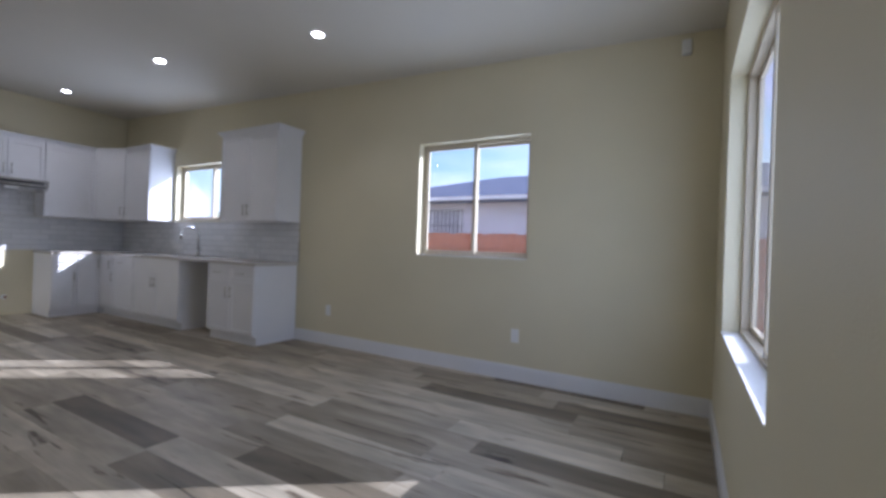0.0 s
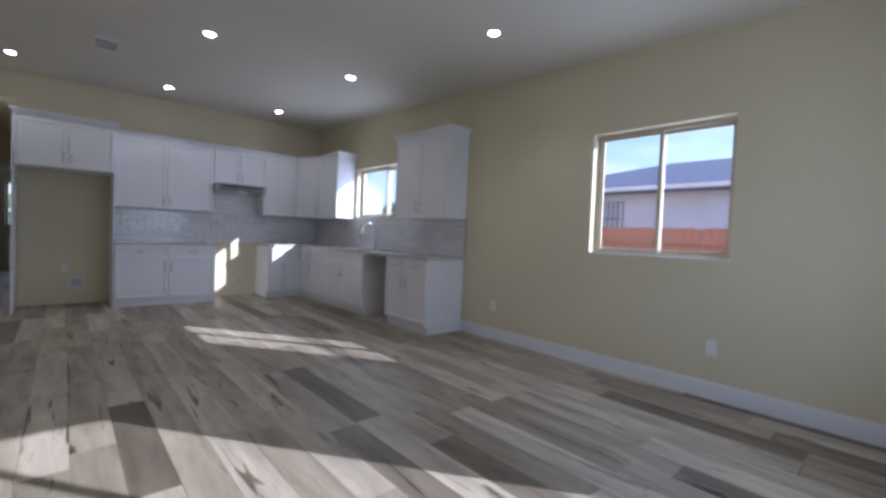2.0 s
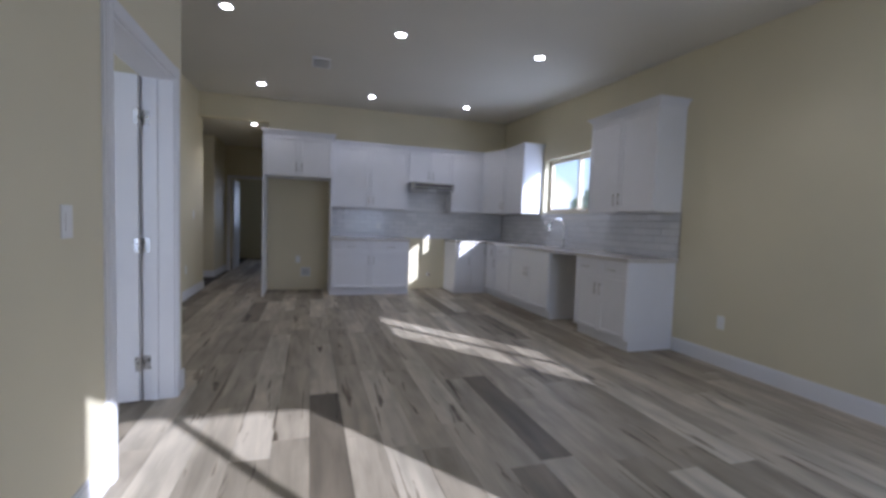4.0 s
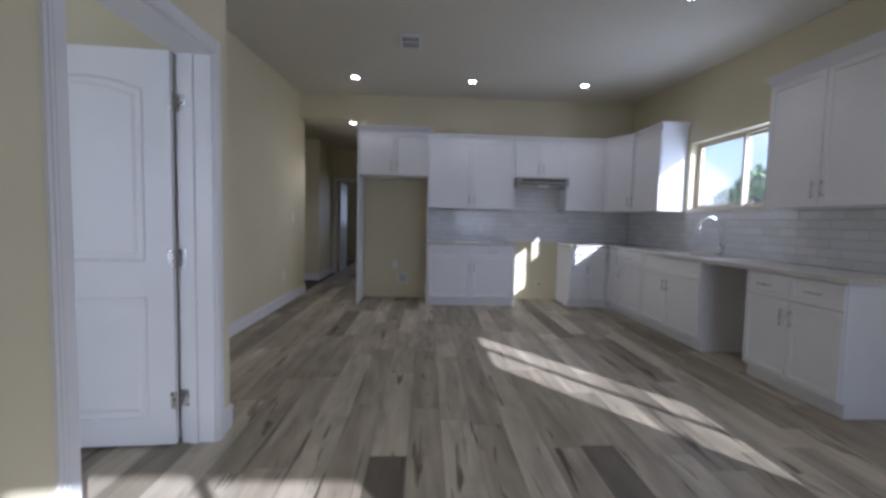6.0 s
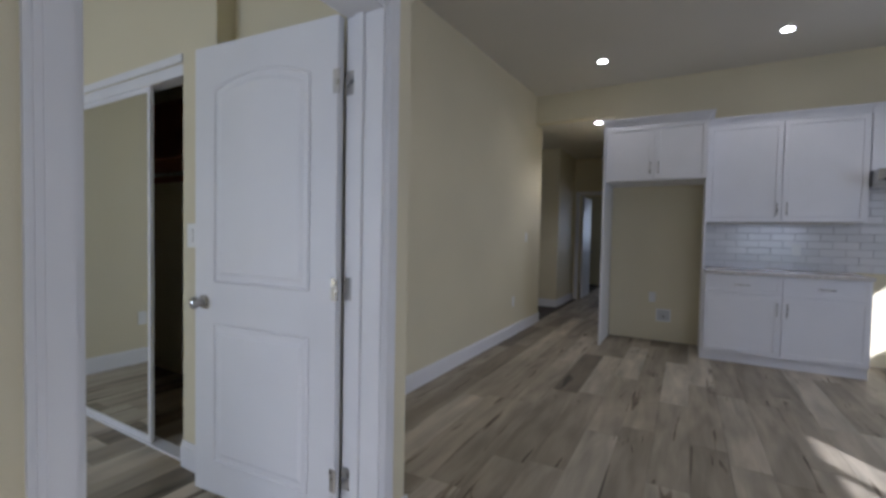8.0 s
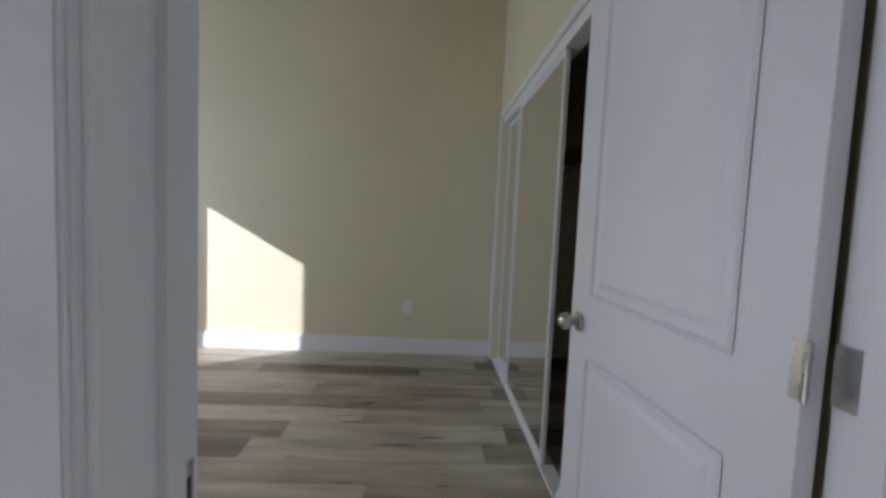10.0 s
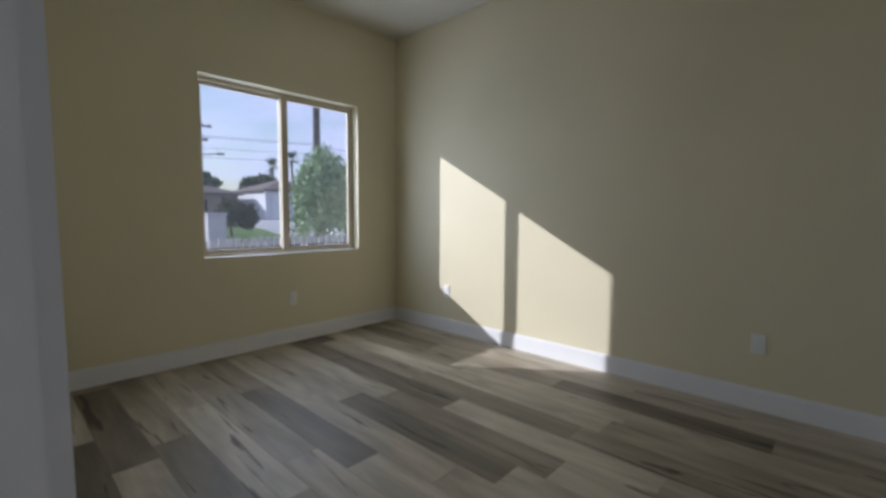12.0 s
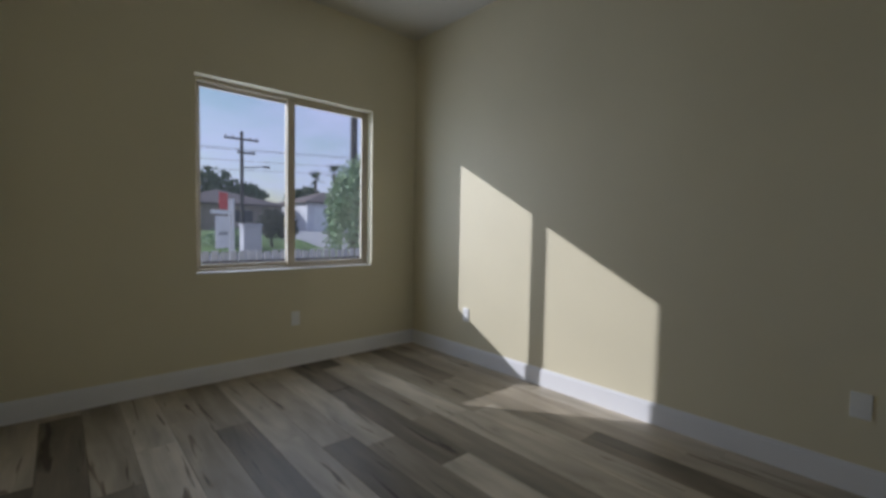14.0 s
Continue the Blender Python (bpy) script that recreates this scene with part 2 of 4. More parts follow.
sloped("ceiling_living", XI, XE, YF, YB, "white painted living room ceiling")
sloped("ceiling_passage", XH, XI, 3.80, YB, "white painted passage ceiling")
ceiling("ceiling_bedroom", XW, XI, YG, YC, HB, "white painted bedroom ceiling")
ceiling("ceiling_closet", XW, XH, YC + 0.11, 4.4, 2.5, "closet ceiling")
ceiling("ceiling_hall", -3.2, -0.6, YB + 0.12, 11.0, HH, "hall ceiling")
ceiling("ceiling_back_room", -3.2, XE, 11.12, 14.1, HH, "back room ceiling")
roof = block("roof", XW - 0.5, XE + 0.35, YG - 0.3, 14.6, 3.4, 3.5, CONCRETE)
tagged(roof, "plain flat roof slab", "roof", kind="structure")
floor = block("floor", XW - 0.1, XE + 0.1, YG - 0.1, 14.2, -0.15, -0.008, CONCRETE)
tagged(floor, "grey and tan weathered wood plank floor", "floor", kind="structure")


# baseboards
def baseboard(axis, at, side, lo, hi):
    """A board along a wall face at 'at', standing proud toward side."""
    bm = bmesh.new()
    if axis == "x":
        box(bm, *sorted((at, at + side * 0.014)), lo, hi, 0.001, 0.12)
        box(bm, *sorted((at, at + side * 0.008)), lo, hi, 0.12, 0.135)
    else:
        box(bm, lo, hi, *sorted((at, at + side * 0.014)), 0.001, 0.12)
        box(bm, lo, hi, *sorted((at, at + side * 0.008)), 0.12, 0.135)
    tagged(part("baseboard", bm, TRIM), "white painted baseboard along cream wall", "baseboard", kind="structure")


baseboard("x", XE, -1, YF + 0.014, 3.895)
baseboard("y", YF, 1, XD + 0.014, XE)
baseboard("x", XD, 1, YF, 2.636)
baseboard("x", XD, 1, 3.708, 3.814)
baseboard("y", 3.80, 1, XH, XD + 0.014)
baseboard("x", XH, 1, 3.814, 8.40)
baseboard("y", 8.40, 1, XH - 0.1, XH)
baseboard("y", 9.8, -1, -3.0, -1.72)
baseboard("x", -1.72, 1, 9.8, 11.0)
baseboard("x", XW, 1, YG, YC)
baseboard("y", YG, 1, XW + 0.014, XI)
baseboard("x", XI, -1, YG + 0.014, 2.636)
baseboard("y", YC, -1, XW + 0.014, -4.066)
baseboard("y", YC, -1, -2.01, -1.735)
baseboard("y", 3.70, -1, -1.735, XI)


# ---------- windows ----------
def slider_window(name, axis, plane, inward, hole, thick, label, stagger=1, meet=0.04, mid=None):
    """A two-light sliding window in the hole (lo, hi, z0, z1) of a wall whose room face is at plane."""
    lo, hi, z0, z1 = hole
    out = -inward

    def bx(bm, l, h, d0, d1, b0, b1, bev=0.004):
        a, c = sorted((plane + out * d0, plane + out * d1))
        if axis == "x":
            box(bm, a, c, l, h, b0, b1, None, bev)
        else:
            box(bm, l, h, a, c, b0, b1, None, bev)
    mid = mid or (lo + hi) / 2
    base = (plane, mid, z0) if axis == "x" else (mid, plane, z0)
    w = thing(name, *base, label, "window", kind="structure")
    f = 0.030
    bm = bmesh.new()
    bx(bm, lo, lo + f, 0.085, 0.155, z0, z1)
    bx(bm, hi - f, hi, 0.085, 0.155, z0, z1)
    bx(bm, lo + f, hi - f, 0.085, 0.155, z0, z0 + f)
    bx(bm, lo + f, hi - f, 0.085, 0.155, z1 - f, z1)
    part("window_frame", bm, VINYL, w)
    s = 0.028
    for k, (l, h, d) in enumerate(((lo + f, mid + meet / 2, 0.094 if stagger > 0 else 0.130), (mid - meet / 2, hi - f, 0.130 if stagger > 0 else 0.094))):
        bm = bmesh.new()
        sl, sh_ = (s, meet) if k == 0 else (meet, s)
        bx(bm, l, l + sl, d, d + 0.022, z0 + f, z1 - f, 0.003)
        bx(bm, h - sh_, h, d, d + 0.022, z0 + f, z1 - f, 0.003)
        bx(bm, l + sl, h - sh_, d, d + 0.022, z0 + f, z0 + f + s, 0.003)
        bx(bm, l + sl, h - sh_, d, d + 0.022, z1 - f - s, z1 - f, 0.003)
        sash = part("sash", bm, VINYL, w)
        bm = bmesh.new()
        bx(bm, l + sl, h - sh_, d + 0.009, d + 0.013, z0 + f + s, z1 - f - s, 0)
        pane = part("pane", bm, GLASS, sash)
        pane.visible_shadow = False
    return w


def sill(parent, axis, plane, inward, hole):
    lo, hi, z0, z1 = hole
    bm = bmesh.new()
    a, c = sorted((plane + inward * 0.004, plane - inward * 0.085))
    if axis == "x":
        box(bm, a, c, lo + 0.001, hi - 0.001, z0, z0 + 0.008)
    else:
        box(bm, lo + 0.001, hi - 0.001, a, c, z0, z0 + 0.008)
    part("window_sill", bm, TRIM, parent)


for nm, ax, pl, inw, hole, lab, st in (("window_1", "x", XE, -1, W1, "almond framed two-light slider window over fence view", -1),
                                   ("window_2", "x", XE, -1, W2, "almond framed slider window above kitchen sink", -1),
                                   ("window_3", "y", YF, 1, W3, "large almond framed slider window with white sill", 1),
                                   ("window_4", "y", YG, 1, W4, "almond framed bedroom slider window facing the street", 1)):
    w = slider_window(nm, ax, pl, inw, hole, 0.16, lab, st, 0.066 if nm == "window_4" else 0.034, 2.11 if nm == "window_3" else None)
    sill(w, ax, pl, inw, hole)
window_5 = slider_window("window_5", "y", 14.1, -1, (-1.15, 0.4, 1.0, 2.05), 0.15, "bright slider window of far back room")

window_light(XE + 0.2, 1.635, 1.62, 90, 1.1, 1.05, 6)
window_light(XE + 0.2, 5.79, 1.83, 90, 1.45, 0.75, 9)
window_light(2.11, YF - 0.2, 1.45, 0, 1.55, 1.4, 9)
window_light(-2.855, YG - 0.2, 1.56, 0, 1.42, 1.4, 21)
window_light(-0.375, 14.3, 1.5, 180, 1.5, 1.0, 4)


# ---------- bedroom door and casing ----------
def casing(axis, face, side, lo, hi, z1, label):
    """White moulded trim round a doorway, on one wall face."""
    c = thing("trim", *((face, lo, 0) if axis == "x" else (lo, face, 0)), label, "door casing", kind="structure")
    w = 0.075
    for nm, l, h, b0, b1 in (("side_casing", lo - w, lo, 0.0, z1 + w), ("side_casing", hi, hi + w, 0.0, z1 + w), ("head_casing", lo, hi, z1, z1 + w)):
        bm = bmesh.new()
        for k, (d, ins) in enumerate(((0.012, 0.0), (0.018, 0.012), (0.021, 0.024))):
            a, c2 = sorted((face, face + side * d))
            ll, hh, t0, t1 = (l, h, b0, b1)
            if nm == "side_casing":
                ll, hh = (l + ins * (1 if l < lo else 0.35), h - ins * (0.35 if l < lo else 1))
            else:
                t0, t1 = b0 + ins * 0.35, b1 - ins
            if axis == "x":
                box(bm, a, c2, ll, hh, t0 + 0.001, t1)
            else:
                box(bm, ll, hh, a, c2, t0 + 0.001, t1)
        part(nm, bm, TRIM, c)
    return c


casing("x", XD, 1, DOOR[0], DOOR[1], DOOR[3], "white moulded casing round bedroom doorway")
casing("x", XI, -1, DOOR[0], DOOR[1], DOOR[3], "white moulded casing on bedroom side")
jamb = thing("door_jamb", XD, DOOR[0], 0, "white painted door jamb lining with stop", "door jamb", kind="structure")
for y0, y1 in ((DOOR[0], DOOR[0] + 0.012), (DOOR[1] - 0.012, DOOR[1])):
    block("jamb_side", XI - 0.002, XD + 0.002, y0, y1, 0.001, DOOR[3], TRIM, jamb)
    s = DOOR[0] + 0.012 if y0 == DOOR[0] else DOOR[1] - 0.024
    block("stop", XI + 0.045, XI + 0.085, s, s + 0.012, 0.001, DOOR[3] - 0.012, TRIM, jamb)
block("jamb_head", XI - 0.002, XD + 0.002, DOOR[0] + 0.012, DOOR[1] - 0.012, DOOR[3] - 0.012, DOOR[3], TRIM, jamb)
block("strike_plate", XI + 0.012, XI + 0.042, DOOR[0] + 0.012, DOOR[0] + 0.0145, 0.79, 0.86, NICKEL, jamb, "nickel strike plate")
# no cut: a black block gives the hole's shade on the plate
block("strike_hole", XI + 0.02, XI + 0.034, DOOR[0] + 0.0145, DOOR[0] + 0.016, 0.81, 0.84, BLACK, jamb)


def arch_ring(x0, x1, z0, z1, rise, n=14):
    """Outline of a panel in the x-z plane with an arched top."""
    pts = [(x0, z0), (x1, z0)]
    for i in range(n + 1):
        u = i / n
        x = x1 + (x0 - x1) * u
        s = 1 - (2 * u - 1) ** 2
        pts.append((x, z1 - rise + rise * s))
    return pts


def ridge(bm, pts, y, inset, height):
    """A moulded groove and raised field inside an outline, on a face at y looking along -y."""
    cx = sum(p[0] for p in pts) / len(pts)
    zs = [p[1] for p in pts]
    cz = (min(zs) + max(zs)) / 2
    w = max(p[0] for p in pts) - min(p[0] for p in pts)
    h = max(zs) - min(zs)
    rings = []
    for ins, d in ((0.0, 0.0), (0.008, -height), (0.016, height * 0.9), (inset, height * 0.9), (inset + 0.022, -height * 0.7)):
        rings.append([bm.verts.new((cx + (px - cx) * (1 - 2 * ins / w), y + d, cz + (pz - cz) * (1 - 2 * ins / h))) for px, pz in pts])
    n = len(pts)
    for a, c in zip(rings, rings[1:]):
        for i in range(n):
            bm.faces.new((a[i], a[(i + 1) % n], c[(i + 1) % n], c[i]))
    bm.faces.new(rings[-1])


YD0, YD1 = 3.581, 3.616       # open leaf, a little short of square into the bedroom
XD0, XD1 = XI - 0.826, XI - 0.010
PIN = Vector((XI - 0.004, YD0 - 0.003, 0))
SWING = Matrix.Translation(PIN) @ Matrix.Rotation(radians(4.4), 4, "Z") @ Matrix.Translation(-PIN)
door = thing("door_1", XD1, YD1, 0.012, "white two-panel arched interior door standing open", "door")
leaf = block("leaf", XD0, XD1, YD0, YD1, 0.012, 2.04, DOORM, door, bevel=0.002, m=SWING)
for zz in ((0.98, 1.90, 0.055), (0.16, 0.80, 0.0)):
    bm = bmesh.new()
    ridge(bm, arch_ring(XD0 + 0.13, XD1 - 0.13, *zz), YD0 - 0.0028, 0.03, 0.0045)
    part("panel_moulding", bm, DOORM, leaf, m=SWING)
for hz in (0.25, 1.0, 1.79):
    bm = bmesh.new()
    tube(bm, (XI - 0.004, YD0 - 0.003, hz - 0.045), (XI - 0.004, YD0 - 0.003, hz + 0.045), 0.0055)
    box(bm, XI - 0.004, XI + 0.040, DOOR[1] - 0.0145, DOOR[1] - 0.012, hz - 0.045, hz + 0.045)
    box(bm, XI - 0.038, XI - 0.004, YD0 - 0.0022, YD0 - 0.0002, hz - 0.045, hz + 0.045)
    part("hinge", bm, NICKEL, door, "brushed nickel butt hinge")
bm = bmesh.new()
kx, kz = XD0 + 0.065, 0.89
tube(bm, (kx, YD0, kz), (kx, YD0 - 0.008, kz), 0.032, 0.030, 24)
tube(bm, (kx, YD0 - 0.008, kz), (kx, YD0 - 0.032, kz), 0.012, 0.012, 16)
ball(bm, (kx, YD0 - 0.048, kz), 0.027, 1, 0.82, 1, 24, 14)
part("knob", bm, NICKEL, door, "satin nickel round knob", m=SWING, smooth=True)
bm = bmesh.new()
tube(bm, (kx, YD1, kz), (kx, YD1 + 0.03, kz), 0.03, 0.014, 24)
ball(bm, (kx, YD1 + 0.045, kz), 0.026, 1, 0.82, 1, 20, 12)
part("knob", bm, NICKEL, door, m=SWING, smooth=True)

# ---------- kitchen ----------
def turn_east(x, y):
    """Local frame of a unit on the long side wall: width runs to -y, depth to +x."""
    return Matrix.Translation((x, y, 0)) @ Matrix.Rotation(radians(-90), 4, "Z")


def turn_back(x, y):
    return Matrix.Translation((x, y, 0))


def shaker(name, parent, m, x0, x1, z0, z1, handle=None, rail=0.06):
    """A shaker front in the local plane y = 0, looking along -y."""
    bm = bmesh.new()
    box(bm, x0, x1, -0.02, 0.0, z0, z1)
    front = [f for f in bm.faces if all(v.co.y < -0.01 for v in f.verts)]
    bmesh.ops.bevel(bm, geom=front[0].edges[:], offset=0.002, segments=2, affect="EDGES", profile=0.5)
    front = max((f for f in bm.faces if all(v.co.y < -0.0199 for v in f.verts)), key=lambda f: f.calc_area())
    bmesh.ops.recalc_face_normals(bm, faces=bm.faces)
    bmesh.ops.inset_individual(bm, faces=[front], thickness=rail, depth=0.0)
    bmesh.ops.inset_individual(bm, faces=[front], thickness=0.003, depth=-0.009)
    d = part(name, bm, CAB, parent, m=m)
    if handle:
        kind, hx, hz = handle
        bm = bmesh.new()
        L = 0.064
        if kind == "v":
            tube(bm, (hx, -0.048, hz - L), (hx, -0.048, hz + L), 0.0058)
            for s in (-0.045, 0.045):
                tube(bm, (hx, -0.02, hz + s), (hx, -0.048, hz + s), 0.005, seg=8)
        else:
            tube(bm, (hx - L, -0.048, hz), (hx + L, -0.048, hz), 0.0058)
            for s in (-0.045, 0.045):
                tube(bm, (hx + s, -0.02, hz), (hx + s, -0.048, hz), 0.005, seg=8)
        part("handle", bm, NICKEL, d, "brushed nickel bar pull", m=m, smooth=True)
    return d


def base_cabinet(m, w, drawers, doors, label, depth=0.60, false_front=False, hinge=1):
    o = m @ Vector((w / 2, 0, 0))
    c = thing("base_cabinet", o.x, o.y, 0, label, "base cabinet", "kitchen base cabinets")
    bm = bmesh.new()
    box(bm, 0, w, 0.001, depth, 0.10, 0.88)
    part("body", bm, CAB, c, m=m)
    bm = bmesh.new()
    box(bm, 0.0, w, 0.035, depth, 0.001, 0.10)
    part("toe_kick", bm, CAB, c, m=m)
    g, top = 0.004, 0.872
    dz = 0.70 if drawers or false_front else 0.872
    n = max(drawers, 1) if (drawers or false_front) else 0
    for i in range(n):
        a, e = w * i / n + g, w * (i + 1) / n - g
        shaker("drawer_front", c, m, a, e, dz + g, top, None if false_front else ("h", (a + e) / 2, (dz + top) / 2), 0.04)
    for i in range(doors):
        a, e = w * i / doors + g, w * (i + 1) / doors - g
        hx = (e - 0.035 if i == 0 else a + 0.035) if doors == 2 else (e - 0.035 if hinge > 0 else a + 0.035)
        shaker("door", c, m, a, e, 0.112, dz - g, ("v", hx, dz - 0.13))
    return c


def crown(bm, x0, x1, y0, y1, z, left, right):
    """A stepped, flared crown round the front and open ends."""
    for k in range(6):
        u = k / 5
        o = 0.008 + 0.045 * u ** 1.6
        box(bm, x0 - (o if left else 0), x1 + (o if right else 0), y0 - o, y1, z + 0.075 * k / 6, z + 0.075 * (k + 1) / 6)


def wall_cabinet(m, w, z0, z1, doors, label, depth=0.33, ends=(0, 0), hinge=1, handle=True):
    o = m @ Vector((w / 2, 0, 0))
    c = thing("wall_cabinet", o.x, o.y, z0, label, "wall cabinet", "kitchen wall cabinets")
    bm = bmesh.new()
    box(bm, 0, w, 0.001, depth, z0, z1)
    part("body", bm, CAB, c, m=m)
    bm = bmesh.new()
    crown(bm, 0, w, 0, depth, z1, *ends)
    part("crown_moulding", bm, CAB, c, m=m)
    g = 0.004
    for i in range(doors):
        a, e = w * i / doors + g, w * (i + 1) / doors - g
        hx = (e - 0.035 if i == 0 else a + 0.035) if doors == 2 else (e - 0.035 if hinge > 0 else a + 0.035)
        shaker("door", c, m, a, e, z0 + g, z1 - 0.012, ("v", hx, z0 + 0.13) if handle else None)
    return c


YK, XK = 7.465, 3.03          # fronts of the base units
DB, DE = YB - YK - 0.003, XE - XK - 0.003
base_cabinet(turn_back(0.39, YK), 1.26, 2, 2, "white shaker base cabinet with two drawers and two doors", DB)
base_cabinet(turn_back(2.46, YK), 0.285, 1, 1, "narrow white shaker base cabinet beside range gap", DB)
# corner unit with a plain front, set between the two runs
base_cabinet(turn_back(2.748, YK), 0.279, 0, 1, "white shaker corner base cabinet with plain door", DB)
base_cabinet(turn_east(XK, 7.43), 0.36, 0, 1, "white corner cabinet door on sink run", DE, hinge=1)
base_cabinet(turn_east(XK, 7.067), 0.58, 1, 1, "white shaker cabinet with drawer beside the sink", DE, hinge=-1)
base_cabinet(turn_east(XK, 6.484), 1.14, 0, 2, "white sink base cabinet with false drawer front", DE, false_front=True)
base_cabinet(turn_east(XK, 4.745), 0.835, 2, 2, "white end base cabinet with two small drawers", DE)
filler = block("corner_filler", 3.032, XE - 0.003, 7.434, YB - 0.003, 0.002, 0.88, CAB)
tagged(filler, "white blind corner carcass under countertop", "base cabinet")

U0, U1 = 1.41, 2.425
YU, XU = 7.77, 3.272
wall_cabinet(turn_back(-0.60, 7.505), 0.985, 1.85, 2.455, 2, "white cabinet over empty refrigerator alcove", YB - 7.508, (1, 1))
wall_cabinet(turn_back(0.39, YU), 1.28, U0, U1, 2, "white shaker wall cabinet beside range hood", YB - YU - 0.003)
wall_cabinet(turn_back(1.673, YU), 0.775, 1.885, U1, 2, "short white wall cabinet over range hood", YB - YU - 0.003)
wall_cabinet(turn_back(2.451, YU), 0.59, U0, U1, 1, "single door white wall cabinet", YB - YU - 0.003, hinge=1, handle=False)
wall_cabinet(turn_east(XU, 7.31), 0.69, U0, U1, 1, "white wall cabinet beside sink window lit by sun", XE - XU - 0.003, (0, 1), hinge=-1)
wall_cabinet(turn_east(XU, 4.93), 1.035, U0 - 0.02, U1 - 0.01, 2, "tall white two-door wall cabinet at counter end", XE - XU - 0.003, (1, 1))
# diagonal corner cabinet
cc = thing("wall_cabinet", 3.35, 7.87, U0, "white diagonal corner wall cabinet", "wall cabinet", "kitchen wall cabinets")
prism = [(3.044, YB - 0.003), (3.044, YU), (XU, 7.313), (XE - 0.003, 7.313), (XE - 0.003, YB - 0.003)]


def extrude(pts, z0, z1):
    bm = bmesh.new()
    lo = [bm.verts.new((x, y, z0)) for x, y in pts]
    hi = [bm.verts.new((x, y, z1)) for x, y in pts]
    bm.faces.new(lo[::-1])
    bm.faces.new(hi)
    for i in range(len(pts)):
        j = (i + 1) % len(pts)
        bm.faces.new((lo[i], lo[j], hi[j], hi[i]))
    return bm


part("body", extrude(prism, U0, U1), CAB, cc)
bm = bmesh.new()
for k in range(6):
    o = 0.008 + 0.045 * (k / 5) ** 1.6
    b2 = extrude([(3.044, YB - 0.003), (3.044, YU - o), (XU - o, 7.313), (XE - 0.003, 7.313), (XE - 0.003, YB - 0.003)], U1 + 0.0125 * k, U1 + 0.0125 * (k + 1))
    me = bpy.data.meshes.new("tmp")
    b2.to_mesh(me)
    b2.free()
    bm.from_mesh(me)
    bpy.data.meshes.remove(me)
part("crown_moulding", bm, CAB, cc)
dx, dy = XU - 3.044, 7.313 - YU
dm = Matrix.Translation((3.044, YU, 0)) @ Matrix.Rotation(math.atan2(dy, dx), 4, "Z")
dl = math.hypot(dx, dy)
shaker("door", cc, dm, 0.02, dl - 0.02, U0 + 0.004, U1 - 0.012, ("v", dl - 0.055, U0 + 0.13))

# tall end panel and side strip of the refrigerator alcove
tagged(block("alcove_panel", -0.622, -0.603, 7.46, YB - 0.003, 0.001, 2.455, CAB, bevel=0.001), "tall white end panel of refrigerator alcove", "cabinet panel")
tagged(block("alcove_panel", 0.368, 0.387, 7.50, YB - 0.003, 0.001, 1.848, CAB), "narrow white side panel of refrigerator alcove", "cabinet panel")

# countertops
CT0, CT1 = 0.882, 0.917
ct = block("countertop", 0.392, 1.66, YK - 0.03, YB - 0.003, CT0, CT1, STONE, bevel=0.004)
tagged(ct, "pale speckled stone countertop on base cabinet", "countertop")
ctop = thing("countertop", 3.3, 6, CT0, "pale speckled stone corner countertop with sink cutout", "countertop")
SX0, SX1, SY0, SY1 = 3.11, 3.47, 5.50, 6.23
bm = bmesh.new()
XC = XK - 0.03
box(bm, 2.45, XE - 0.003, 7.43, YB - 0.003, CT0, CT1, None, 0.004)
box(bm, XC, XE - 0.003, SY1, 7.43, CT0, CT1)
box(bm, XC, SX0, SY0, SY1, CT0, CT1)
box(bm, SX1, XE - 0.003, SY0, SY1, CT0, CT1)
box(bm, XC, XE - 0.003, 3.885, SY0, CT0, CT1)
part("slab", bm, STONE, ctop)
sink = thing("sink", 3.32, 5.9, 0.70, "stainless undermount kitchen sink", "sink")
bm = bmesh.new()
box(bm, SX0 - 0.01, SX0, SY0, SY1, 0.70, CT0 - 0.001)
box(bm, SX1, SX1 + 0.01, SY0, SY1, 0.70, CT0 - 0.001)
box(bm, SX0, SX1, SY0 - 0.01, SY0, 0.70, CT0 - 0.001)
box(bm, SX0, SX1, SY1, SY1 + 0.01, 0.70, CT0 - 0.001)
box(bm, SX0, SX1, SY0, SY1, 0.69, 0.70)
part("bowl", bm, STEEL, sink)
bm = bmesh.new()
tube(bm, (3.29, 5.85, 0.70), (3.29, 5.85, 0.704), 0.045, 0.04, 20)
part("drain", bm, STEEL, sink)


def swept(points, r, seg=10):
    bm = bmesh.new()
    rings = []
    for i, p in enumerate(points):
        d = (points[min(i + 1, len(points) - 1)] - points[max(i - 1, 0)]).normalized()
        u = d.orthogonal() if i == 0 else (u - d * u.dot(d))
        u.normalize()
        v = d.cross(u)
        rings.append([bm.verts.new(p + (u * math.cos(k * 2 * math.pi / seg) + v * math.sin(k * 2 * math.pi / seg)) * r) for k in range(seg)])
    for a, c in zip(rings, rings[1:]):
        for k in range(seg):
            bm.faces.new((a[k], a[(k + 1) % seg], c[(k + 1) % seg], c[k]))
    bm.faces.new(rings[0])
    bm.faces.new(rings[-1])
    return bm


